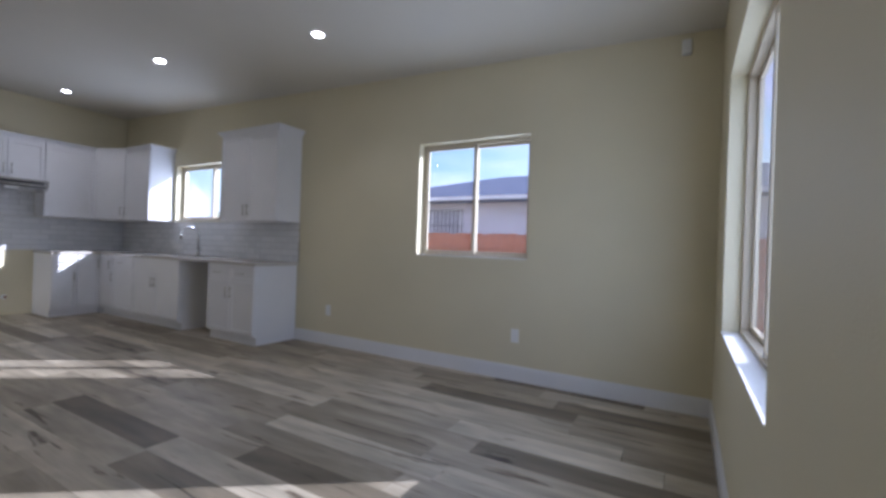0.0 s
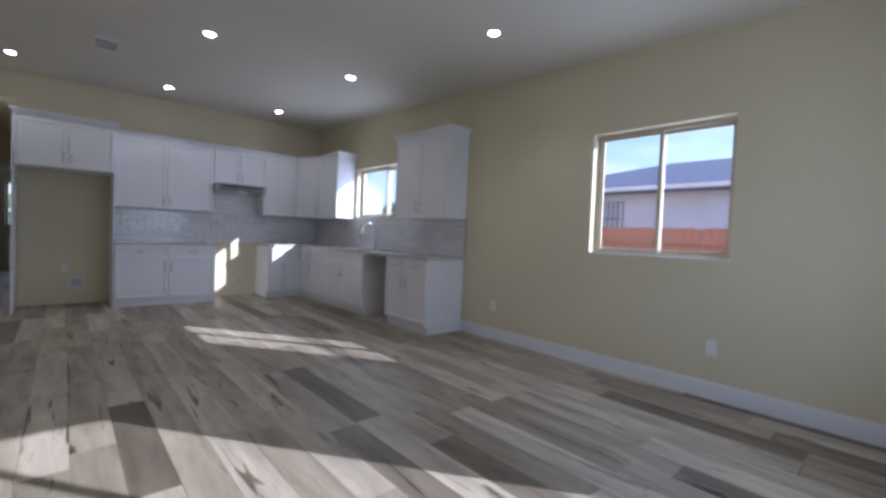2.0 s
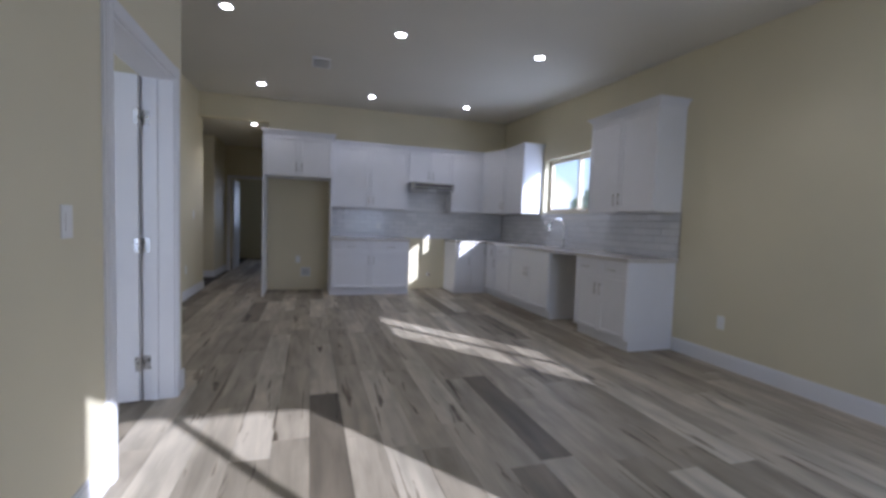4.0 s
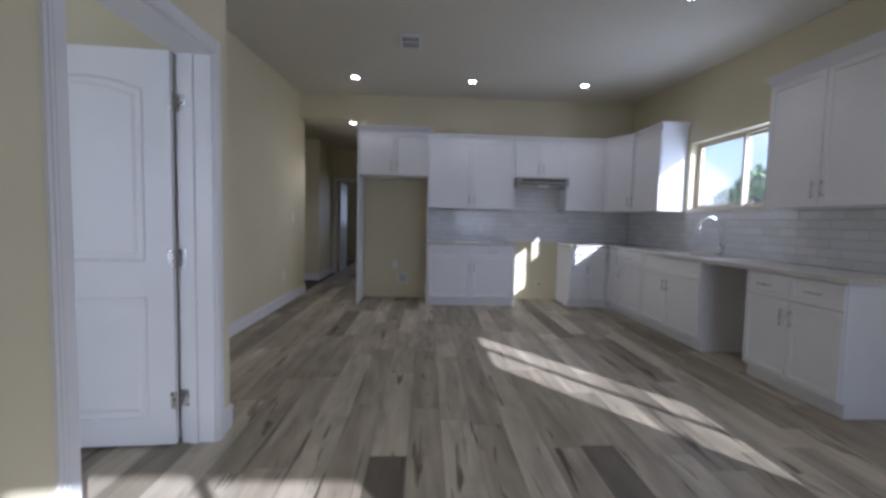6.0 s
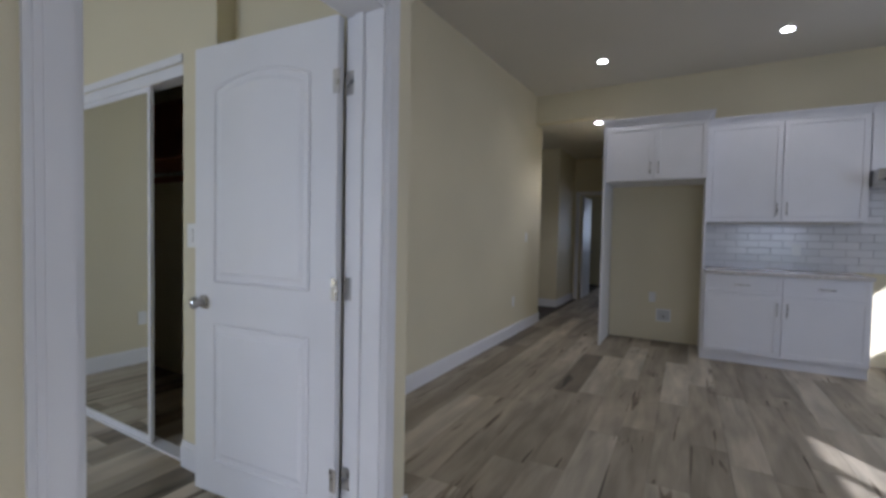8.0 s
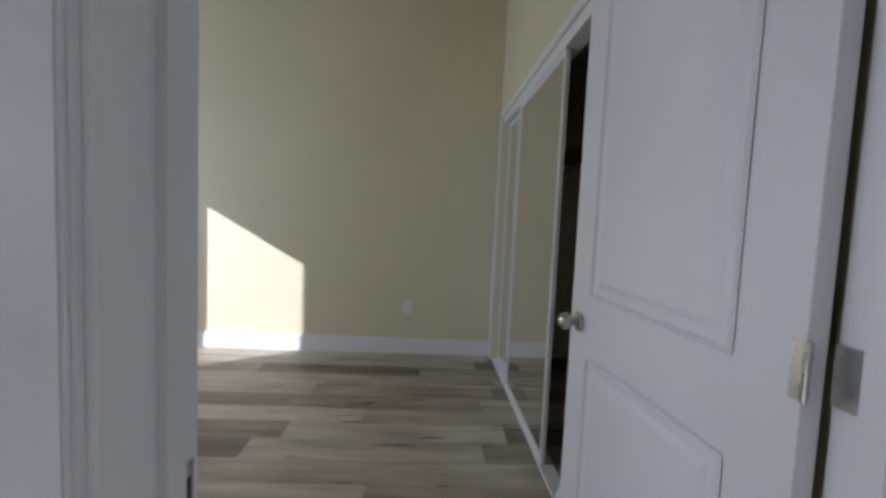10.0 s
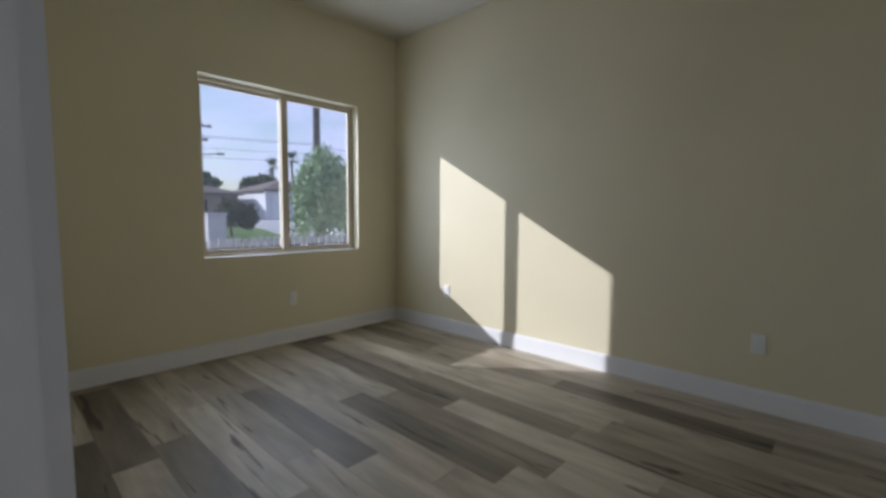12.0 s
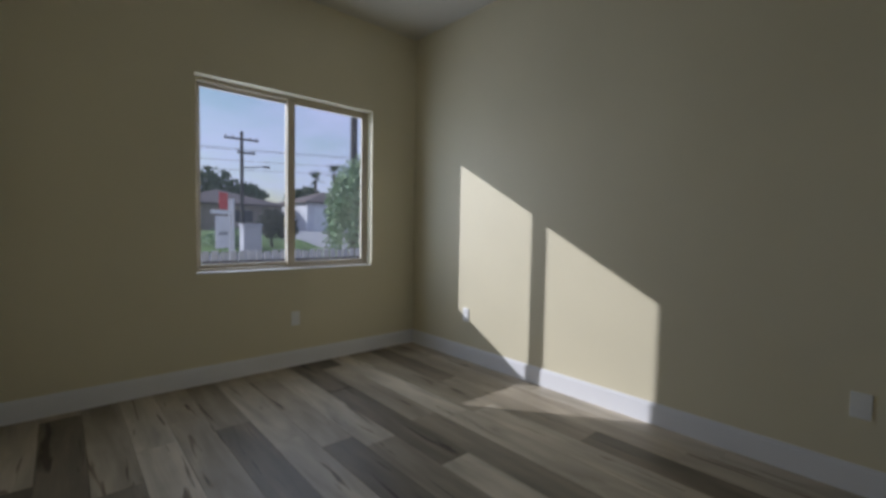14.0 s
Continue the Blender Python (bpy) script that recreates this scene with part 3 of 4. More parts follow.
FX, FY = 3.525, 5.82
faucet = thing("faucet", FX, FY, CT1, "tall gooseneck brushed steel kitchen faucet", "faucet")
bm = bmesh.new()
tube(bm, (FX, FY, CT1), (FX, FY, CT1 + 0.012), 0.03, 0.028, 20)
tube(bm, (FX, FY, CT1 + 0.012), (FX, FY, CT1 + 0.12), 0.022, 0.018, 20)
part("base", bm, STEEL, faucet, smooth=True)
pts = [Vector((FX, FY, CT1 + 0.12)), Vector((FX, FY, CT1 + 0.22))]
for k in range(13):
    a = math.pi * k / 12 * 0.92
    pts.append(Vector((FX - 0.115 + 0.115 * math.cos(a), FY + 0.02 * k / 12, CT1 + 0.29 + 0.115 * math.sin(a))))
part("spout", swept(pts, 0.0145), STEEL, faucet, smooth=True)
bm = bmesh.new()
e = pts[-1]
tube(bm, e + Vector((0.003, 0, 0.01)), e + Vector((-0.012, 0, -0.085)), 0.015, 0.019, 14)
part("spray_head", bm, STEEL, faucet, smooth=True)
bm = bmesh.new()
tube(bm, (FX, FY - 0.018, CT1 + 0.075), (FX, FY - 0.05, CT1 + 0.085), 0.011)
tube(bm, (FX, FY - 0.05, CT1 + 0.085), (FX + 0.01, FY - 0.075, CT1 + 0.16), 0.007, 0.005)
part("lever", bm, STEEL, faucet, smooth=True)

# range hood
hood = thing("range_hood", 2.07, 7.9, 1.74, "slim stainless under-cabinet range hood", "range hood")
bm = bmesh.new()
pr = [(7.59, 1.775), (7.57, 1.88), (YB - 0.012, 1.88), (YB - 0.012, 1.735), (7.68, 1.735)]
lo = [bm.verts.new((1.68, y, z)) for y, z in pr]
hi = [bm.verts.new((2.44, y, z)) for y, z in pr]
bm.faces.new(lo)
bm.faces.new(hi[::-1])
for i in range(5):
    j = (i + 1) % 5
    bm.faces.new((lo[i], hi[i], hi[j], lo[j]))
part("shell", bm, STEEL, hood)
block("control_strip", 1.75, 2.385, 7.564, 7.59, 1.822, 1.855, BLACK, hood, "black control strip")
block("filter_slot", 1.72, 2.40, 7.578, 7.596, 1.778, 1.796, BLACK, hood, "dark slot above filter")
block("light_lens", 2.0, 2.14, 7.60, 7.66, 1.745, 1.775, PLATE, hood)

# ---------- fixtures ----------
def outlet(name, axis, face, side, u, z, label, slots=True):
    c = thing(name, *((face, u, z - 0.058) if axis == "x" else (u, face, z - 0.058)), label, "switch" if "switch" in name else "outlet")

    def bx(nm, hw, hh, d0, d1, material, dz=0.0, bev=0.0):
        a, e2 = sorted((face + side * d0, face + side * d1))
        bm = bmesh.new()
        if axis == "x":
            box(bm, a, e2, u - hw, u + hw, z + dz - hh, z + dz + hh, None, bev)
        else:
            box(bm, u - hw, u + hw, a, e2, z + dz - hh, z + dz + hh, None, bev)
        return part(nm, bm, material, c)
    bx("plate", 0.037, 0.06, 0.0, 0.006, PLATE, bev=0.002)
    if slots:
        for dz in (-0.022, 0.022):
            bx("socket", 0.016, 0.014, 0.006, 0.0085, PLATE, dz, 0.001)
    else:
        bx("rocker", 0.017, 0.034, 0.006, 0.0095, PLATE, 0, 0.001)
    return c


outlet("wall_outlet", "x", XE, -1, 1.145, 0.396, "white duplex outlet on cream wall")
outlet("wall_outlet", "x", XE, -1, 3.383, 0.396, "white duplex outlet on cream wall beside cabinets")
outlet("wall_outlet", "y", YG, 1, -2.83, 0.405, "white outlet under bedroom window")
outlet("wall_outlet", "x", XW, 1, 0.305, 0.41, "white outlet at edge of sun patch")
outlet("wall_outlet", "x", XW, 1, 2.864, 0.41, "white outlet on bedroom wall")
outlet("wall_outlet", "y", YB, -1, -0.12, 0.52, "white outlet inside refrigerator alcove")
outlet("wall_outlet", "x", XH, 1, 7.35, 0.42, "white outlet on passage wall")
outlet("light_switch", "x", XH, 1, 7.78, 1.21, "white rocker switch on passage wall", False)
outlet("light_switch", "x", XD, 1, 2.35, 1.16, "white rocker switch beside bedroom doorway", False)
outlet("wall_outlet", "x", XI, -1, 1.04, 0.33, "white outlet low on bedroom entry wall")
outlet("wall_outlet", "x", XI, -1, 0.75, 0.33, "white data outlet low on bedroom entry wall")
outlet("wall_outlet", "y", YB - 0.009, -1, 1.22, 1.13, "white outlet in tiled backsplash")
wb = thing("water_box", 0.0, YB, 0.22, "white recessed water supply box with dark valve", "supply box")
bm = bmesh.new()
for a in ((-0.075, 0.085, 0.37, 0.385), (-0.075, 0.085, 0.235, 0.25), (-0.075, -0.06, 0.25, 0.37), (0.07, 0.085, 0.25, 0.37)):
    box(bm, a[0], a[1], YB - 0.008, YB - 0.0005, a[2], a[3])
part("frame", bm, PLATE, wb)
# flat plate; its grey stands in for shade inside the box
block("recess", -0.06, 0.07, YB - 0.003, YB - 0.0005, 0.25, 0.37, surface("painted_recess_shade", (0.6, 0.6, 0.58), 0.6), wb)
bm = bmesh.new()
tube(bm, (0.005, YB - 0.003, 0.30), (0.005, YB - 0.035, 0.30), 0.012)
part("valve", bm, NICKEL, wb)
gas = thing("gas_stub", 2.16, YB, 0.24, "capped gas pipe stub in kitchen wall", "gas pipe")
bm = bmesh.new()
tube(bm, (2.16, YB - 0.001, 0.26), (2.16, YB - 0.004, 0.26), 0.035, 0.035, 18)
part("escutcheon", bm, PLATE, gas)
bm = bmesh.new()
tube(bm, (2.16, YB - 0.004, 0.26), (2.16, YB - 0.05, 0.26), 0.012)
tube(bm, (2.16, YB - 0.05, 0.26), (2.16, YB - 0.075, 0.26), 0.018, 0.018, 6)
part("cap", bm, BRASS, gas)


def downlight(x, y, z, watts=4.0):
    d = thing("recessed_downlight", x, y, z - 0.01, "lit round recessed ceiling light with white trim", "ceiling light", "recessed ceiling lights")
    bm = bmesh.new()
    for r0, r1, z0, z1 in ((0.082, 0.062, z, z - 0.008),):
        tube(bm, (x, y, z0), (x, y, z1), 0.072, 0.062, 32)
    part("trim_ring", bm, TRIM, d)
    bm = bmesh.new()
    tube(bm, (x, y, z - 0.0081), (x, y, z - 0.0105), 0.046, 0.044, 32)
    part("lens", bm, LAMP, d)
    if watts:
        sd = bpy.data.lights.new("downlight_beam", "SPOT")
        sd.energy, sd.color, sd.shadow_soft_size = watts, (1.0, 0.93, 0.86), 0.04
        sd.spot_size, sd.spot_blend = radians(130), 0.6
        so = new("downlight_beam", sd)
        so.location = (x, y, z - 0.06)


for x, y in ((0.87, 4.65), (2.36, 4.65), (2.46, 7.17), (0.935, 7.17), (-0.615, 7.17), (2.56, 2.59), (-0.64, 4.65)):
    downlight(x, y, roof_z(y) + 0.003)
downlight(-0.84, 8.35, HH, 11.0)
downlight(-3.393, 0.327, HB, 0)

HL = roof_z(5.64)
vent = thing("ceiling_vent", 0.158, 5.775, HL, "white louvred ceiling air vent", "air vent")
bm = bmesh.new()
for a in ((0.06, 0.27, 5.64, 5.66), (0.06, 0.27, 5.93, 5.95), (0.06, 0.08, 5.66, 5.93), (0.25, 0.27, 5.66, 5.93), (0.08, 0.25, 5.785, 5.805)):
    box(bm, a[0], a[1], a[2], a[3], HL - 0.02, HL)
part("frame", bm, TRIM, vent)
# black sheet stands in for the unlit duct behind the slats
block("backing", 0.08, 0.25, 5.66, 5.93, HL - 0.014, HL - 0.0105, BLACK, vent)
for k in range(8):
    bm = bmesh.new()
    y = 5.672 + k * 0.0335
    box(bm, 0.08, 0.25, y, y + 0.007, HL - 0.019, HL - 0.0145)
    part("slat", bm, TRIM, vent)

sensor = thing("wall_sensor", XE, -0.1, 2.63, "small white wall sensor high in corner", "sensor")
block("body", XE - 0.04, XE, -0.14, -0.075, 2.63, 2.74, PLATE, sensor, bevel=0.008)

# ---------- closet ----------
CX0, CX1 = -3.99, -2.01
strip = thing("trim", CX0, YC, 0, "white flat trim at closet opening edge", "trim", kind="structure")
block("side_casing", CX0 - 0.07, CX0, YC - 0.014, YC, 0.001, 2.10, TRIM, strip)
block("head_casing", CX0, CX1, YC - 0.010, YC, 2.06, 2.10, TRIM, strip)
track = thing("closet_track", -3.2, YC + 0.05, 0, "white steel closet door track on floor", "track")
block("floor_track", CX0, CX1, YC + 0.012, YC + 0.085, 0.001, 0.012, TRIM, track)
block("head_track", CX0, CX1, YC + 0.008, YC + 0.09, 2.0, 2.059, TRIM, track)
for x0, y0 in ((CX0 + 0.01, YC + 0.058), (CX0 + 0.62, YC + 0.02)):
    d = thing("mirror_door", x0 + 0.5, y0, 0.012, "white framed sliding mirror closet door", "closet door", "sliding mirror doors")
    x1 = x0 + 1.0
    bm = bmesh.new()
    box(bm, x0, x0 + 0.025, y0, y0 + 0.022, 0.014, 2.0, None, 0.002)
    box(bm, x1 - 0.025, x1, y0, y0 + 0.022, 0.014, 2.0, None, 0.002)
    box(bm, x0 + 0.025, x1 - 0.025, y0, y0 + 0.022, 0.014, 0.045)
    box(bm, x0 + 0.025, x1 - 0.025, y0, y0 + 0.022, 1.975, 2.0)
    part("frame", bm, TRIM, d)
    block("mirror", x0 + 0.025, x1 - 0.025, y0 + 0.006, y0 + 0.012, 0.045, 1.975, MIRROR, d)
outlet("light_switch", "y", YC, -1, -1.93, 1.19, "white rocker switch beside closet opening", False)
sh = thing("closet_shelf", -3.0, 4.15, 1.68, "brown wooden closet shelf with rod", "shelf")
block("board", XW + 0.003, XH - 0.123, 3.98, 4.398, 1.70, 1.72, SHELF, sh)
block("cleat", XW + 0.003, XH - 0.123, 4.378, 4.398, 1.62, 1.70, SHELF, sh)
block("back_panel", XW + 0.003, XH - 0.123, 4.386, 4.398, 1.72, 2.3, SHELF, sh, "brown wooden panel above the shelf")
bm = bmesh.new()
tube(bm, (XW + 0.003, 4.1, 1.62), (XH - 0.123, 4.1, 1.62), 0.016)
part("rod", bm, NICKEL, sh)

# hall doorway and its open door
casing("y", 11.0, -1, -1.62, -0.82, 2.04, "white casing round hall end doorway")
hd = thing("door_2", -1.60, 11.14, 0.012, "white interior door standing open in dark room", "door")
block("leaf", -1.605, -1.57, 11.14, 11.92, 0.012, 2.03, DOORM, hd, bevel=0.002)
bm = bmesh.new()
ball(bm, (-1.535, 11.86, 0.92), 0.027)
part("knob", bm, NICKEL, hd, smooth=True)

# ---------- outside ----------
GRASS = surface("lawn_grass", (0.10, 0.17, 0.03), 0.9, vary=0.35, scale=2.0)
ASPHALT = surface("asphalt", (0.075, 0.075, 0.08), 0.9, vary=0.2, scale=3)
DIRT = surface("bare_ground", (0.22, 0.19, 0.15), 0.95, vary=0.25, scale=0.6)
STUCCO = surface("white_stucco", (0.66, 0.65, 0.68), 0.9, vary=0.08, scale=1.5, bump=0.5, bump_scale=60)
SHINGLE = surface("blue_grey_shingle", (0.10, 0.11, 0.165), 0.9, vary=0.2, scale=12)
BROWNROOF = surface("brown_shingle", (0.14, 0.11, 0.10), 0.9, vary=0.2, scale=12)
REDWOOD = surface("redwood_fence_board", (0.42, 0.15, 0.075), 0.8, vary=0.22, scale=7)
PICKET = surface("grey_white_picket", (0.50, 0.50, 0.54), 0.7, vary=0.1, scale=6)
BARK = surface("bark", (0.10, 0.075, 0.055), 0.9, vary=0.3, scale=12)
POLE = surface("dark_pole_wood", (0.06, 0.05, 0.05), 0.9, vary=0.3, scale=10)
LEAF = surface("dark_leaf", (0.06, 0.095, 0.04), 0.7, vary=0.4, scale=3)
BUSH = surface("brown_green_leaf", (0.085, 0.085, 0.045), 0.75, vary=0.35, scale=3)
WEEP = surface("light_leaf", (0.27, 0.38, 0.19), 0.7, vary=0.35, scale=3)
SIGNRED = surface("red_sign", (0.55, 0.06, 0.06), 0.5)
SIGNW = surface("white_sign", (0.75, 0.75, 0.76), 0.5)
CARP = surface("silver_car_paint", (0.5, 0.5, 0.53), 0.25, metal=0.3)
TYRE = surface("tyre_rubber", (0.02, 0.02, 0.02), 0.8)
DARKGLASS = surface("dark_glass", (0.02, 0.025, 0.03), 0.1)
TAN = surface("tan_stucco", (0.30, 0.25, 0.20), 0.9, vary=0.1)
GZ = -0.32

gm = bmesh.new()
bmesh.ops.create_grid(gm, x_segments=2, y_segments=2, size=600, matrix=Matrix.Translation((0, 0, GZ)))
tagged(part("ground", gm, DIRT), "bare tan yard ground round the house", "ground", kind="structure")
tagged(block("road", -120, 120, -20.5, -12.5, GZ - 0.05, GZ + 0.006, ASPHALT), "grey asphalt street beyond front fence", "road", kind="structure")


def bank(name, x0, x1, lift, material, label, category):
    """Ground across the street: it climbs from the kerb, then runs level."""
    bm = bmesh.new()
    line = [(-20.8, GZ + 0.10), (-24.0, 0.20), (-30.0, 0.62), (-62.0, 0.62)]
    top = [[bm.verts.new((x, y, z + lift)) for y, z in line] for x in (x0, x1)]
    low = [[bm.verts.new((x, y, GZ - 0.05)) for y, z in line] for x in (x0, x1)]
    for k in range(3):
        bm.faces.new((top[0][k], top[1][k], top[1][k + 1], top[0][k + 1]))
        bm.faces.new((low[0][k], low[0][k + 1], low[1][k + 1], low[1][k]))
        for e in (0, 1):
            bm.faces.new((top[e][k], top[e][k + 1], low[e][k + 1], low[e][k]))
    for k in (0, 3):
        bm.faces.new((top[0][k], low[0][k], low[1][k], top[1][k]))
    tagged(part(name, bm, material), label, category, kind="structure")


bank("lawn", -120, 40, 0.0, GRASS, "bright green lawn across the street", "lawn")
bank("driveway", -24.5, -13.2, 0.012, surface("pale_concrete", (0.4, 0.39, 0.38), 0.9, vary=0.1), "pale concrete driveway to garage", "driveway")


def board_fence(name, axis, at, lo, hi, z1, bw, gap, material, label, rails, railmat, thick=0.018):
    f = thing(name, *((at, lo, GZ) if axis == "x" else (lo, at, GZ)), label, "fence")
    r = random.Random(5)
    me = {}
    u = lo
    k = 0
    while u < hi:
        key = k % 5
        if key not in me:
            bm = bmesh.new()
            h = z1 - GZ + r.uniform(-0.012, 0.012)
            if axis == "x":
                box(bm, 0, thick, 0, bw, 0, h)
            else:
                box(bm, 0, bw, 0, thick, 0, h)
            m2 = bpy.data.meshes.new("board")
            bmesh.ops.recalc_face_normals(bm, faces=bm.faces)
            bm.to_mesh(m2)
            bm.free()
            m2.materials.append(material)
            me[key] = m2
        o = new("board", me[key])
        o.parent = f
        o.location = (r.uniform(-0.004, 0.004), u - lo, 0) if axis == "x" else (u - lo, r.uniform(-0.004, 0.004), 0)
        u += bw + gap
        k += 1
    for z in rails:
        if axis == "x":
            block("rail", at - 0.05, at - 0.006, lo, hi, z, z + 0.06, railmat, f)
        else:
            block("rail", lo, hi, at + thick + 0.006, at + thick + 0.04, z, z + 0.05, railmat, f)
    return f


board_fence("wood_fence", "x", 7.6, -3.0, 9.5, 1.46, 0.14, 0.004, REDWOOD, "new redwood board privacy fence beside house", (1.2,), REDWOOD)
board_fence("picket_fence", "y", -3.6, -9.5, 1.5, 0.80, 0.085, 0.035, PICKET, "low pale picket fence with dark rail", (0.62, 0.0), POLE)


def hip_roof(x0, x1, y0, y1, z0, z1, over, material, parent):
    bm = bmesh.new()
    x0, x1, y0, y1 = x0 - over, x1 + over, y0 - over, y1 + over
    h = min(x1 - x0, y1 - y0) / 2
    if (x1 - x0) > (y1 - y0):
        r = [((x0 + h), (y0 + y1) / 2), ((x1 - h), (y0 + y1) / 2)]
    else:
        r = [((x0 + x1) / 2, y0 + h), ((x0 + x1) / 2, y1 - h)]
    lo = [bm.verts.new(p) for p in ((x0, y0, z0), (x1, y0, z0), (x1, y1, z0), (x0, y1, z0))]
    lo2 = [bm.verts.new((v.co.x, v.co.y, z0 - 0.15)) for v in lo]
    a, c = (bm.verts.new((*p, z1)) for p in r)
    if (x1 - x0) > (y1 - y0):
        fs = ((lo[0], lo[1], c, a), (lo[1], lo[2], c), (lo[2], lo[3], a, c), (lo[3], lo[0], a))
    else:
        fs = ((lo[0], lo[1], a), (lo[1], lo[2], c, a), (lo[2], lo[3], c), (lo[3], lo[0], a, c))
    for f in fs:
        bm.faces.new(f)
    for i in range(4):
        j = (i + 1) % 4
        bm.faces.new((lo2[i], lo2[j], lo[j], lo[i]))
    bm.faces.new(lo2[::-1])
    return part("roof", bm, material, parent)


def house(name, x0, x1, y0, y1, eave, ridge, roofmat, label, over=0.45, wallmat=STUCCO):
    h = thing(name, (x0 + x1) / 2, (y0 + y1) / 2, GZ, label, "house")
    block("wall", x0, x1, y0, y1, GZ, eave, wallmat, h)
    hip_roof(x0, x1, y0, y1, eave + 0.15, ridge, over, roofmat, h)
    return h


h1 = house("neighbor_house", 10.6, 17.5, -9.0, 9.0, 2.42, 3.72, SHINGLE, "white stucco neighbor house with blue-grey shingle roof")
block("fascia", 10.1, 10.14, -9.4, 9.4, 2.45, 2.55, SIGNW, h1)
win = block("window", 10.585, 10.60, 5.3, 6.3, 1.35, 2.25, SIGNW, h1)
block("pane", 10.578, 10.584, 5.38, 6.22, 1.42, 2.18, PICKET, win)
bars = bmesh.new()
for k in range(9):
    box(bars, 10.54, 10.55, 5.28 + k * 0.128, 5.296 + k * 0.128, 1.3, 2.25)
for z in (1.32, 1.78, 2.2):
    box(bars, 10.535, 10.56, 5.25, 6.36, z, z + 0.018)
part("security_bars", bars, BLACK, win)

h2 = house("garage_house", -25.6, -19.1, -44, -36.5, 3.35, 4.75, BROWNROOF, "white garage with grey hip roof across the street", 0.3)
gd = block("garage_door", -23.3, -19.8, -36.52, -36.46, 0.62, 2.9, SIGNW, h2)
for k in range(4):
    block("panel", -23.2, -19.9, -36.458, -36.44, 0.70 + k * 0.55, 1.20 + k * 0.55, SIGNW, gd)
h3 = house("street_house", -18.0, -8.5, -50, -40, 3.0, 4.7, BROWNROOF, "low house with brown roof behind hedge", wallmat=TAN)
block("window", -15.2, -13.6, -40.0, -39.96, 1.4, 2.5, DARKGLASS, h3)
h4 = house("street_house", -6.5, 3.5, -52, -42, 3.0, 4.7, BROWNROOF, "low brown-roofed house far down the street", wallmat=TAN)


def leafy(bm, c, rx, ry, rz, n, size, r, droop=0.0):
    for _ in range(n):
        while True:
            p = Vector((r.uniform(-1, 1), r.uniform(-1, 1), r.uniform(-1, 1)))
            if 0.25 < p.length < 1:
                break
        k = 0.82 + 0.36 * noise.noise(p * 2.3 + Vector(c))
        q = Vector((c[0] + p.x * rx * k, c[1] + p.y * ry * k, c[2] + p.z * rz * k))
        s = size * r.uniform(0.6, 1.4)
        m = Matrix.Translation(q) @ Euler((r.uniform(0, 6.3), r.uniform(0, 6.3), r.uniform(0, 6.3))).to_matrix().to_4x4()
        vs = [bm.verts.new(m @ Vector(v)) for v in ((-s, 0, 0), (0, -s * 0.45, s * 0.1), (s, 0, 0), (0, s * 0.45, s * 0.1))]
        bm.faces.new(vs)


def tree(name, x, y, h, crowns, n, size, material, label, seed, trunk_r=0.16):
    r = random.Random(seed)
    tr_ = thing(name, x, y, GZ, label, "tree")
    bm = bmesh.new()
    tube(bm, (x, y, GZ - 0.05), (x + 0.1, y, GZ + h * 0.55), trunk_r, trunk_r * 0.6, 10)
    for cx, cy, cz, rx, ry, rz in crowns:
        tube(bm, (x + 0.08, y, GZ + h * 0.45), (x + cx, y + cy, GZ + cz), trunk_r * 0.5, trunk_r * 0.15, 7)
    part("trunk", bm, BARK, tr_)
    bm = bmesh.new()
    for cx, cy, cz, rx, ry, rz in crowns:
        leafy(bm, (x + cx, y + cy, GZ + cz), rx, ry, rz, n, size, r)
    part("crown", bm, material, tr_)
    return tr_


tree("leafy_tree", 9.8, 13.2, 4.2, [(0, 0, 2.75, 0.75, 0.75, 0.6), (-0.5, 0.4, 2.3, 0.5, 0.5, 0.4), (0.5, -0.4, 2.2, 0.6, 0.6, 0.45), (0.2, 0.3, 1.7, 0.7, 0.7, 0.5)],
     500, 0.13, WEEP, "green leafy tree behind sink window", 3)
tree("leafy_tree", 12.8, 13.0, 4.0, [(0, 0, 2.1, 1.3, 1.1, 0.75), (1.0, 0.3, 1.8, 1.0, 0.9, 0.6)], 500, 0.14, LEAF, "dark green tree beyond side yard", 4)
tree("street_tree", -16, -58, 9, [(0, 0, 6.5, 4.5, 4, 2.2), (4.5, 0, 5.5, 3.5, 3, 1.8), (-4, 0, 5.5, 3.5, 3, 1.8)], 500, 0.5, LEAF, "broad dark green street tree", 5, 0.4)
tree("street_tree", -27.6, -55, 8, [(0, 0, 5.6, 1.9, 2.0, 1.5), (2, 0, 5.2, 1.7, 1.6, 1.3)], 500, 0.4, LEAF, "dark green tree behind garage", 6, 0.35)
tree("round_bush", -10.5, -22.0, 2.0, [(0, 0, 1.55, 1.0, 1.0, 1.05), (-0.75, 0.2, 1.35, 0.75, 0.8, 0.9)], 1500, 0.10, BUSH, "round dark green bush on lawn", 7, 0.1)
tree("low_bush", -8.3, -22.6, 0.9, [(0, 0, 0.8, 1.4, 0.9, 0.7)], 900, 0.1, WEEP, "low olive green bush on lawn", 8, 0.06)


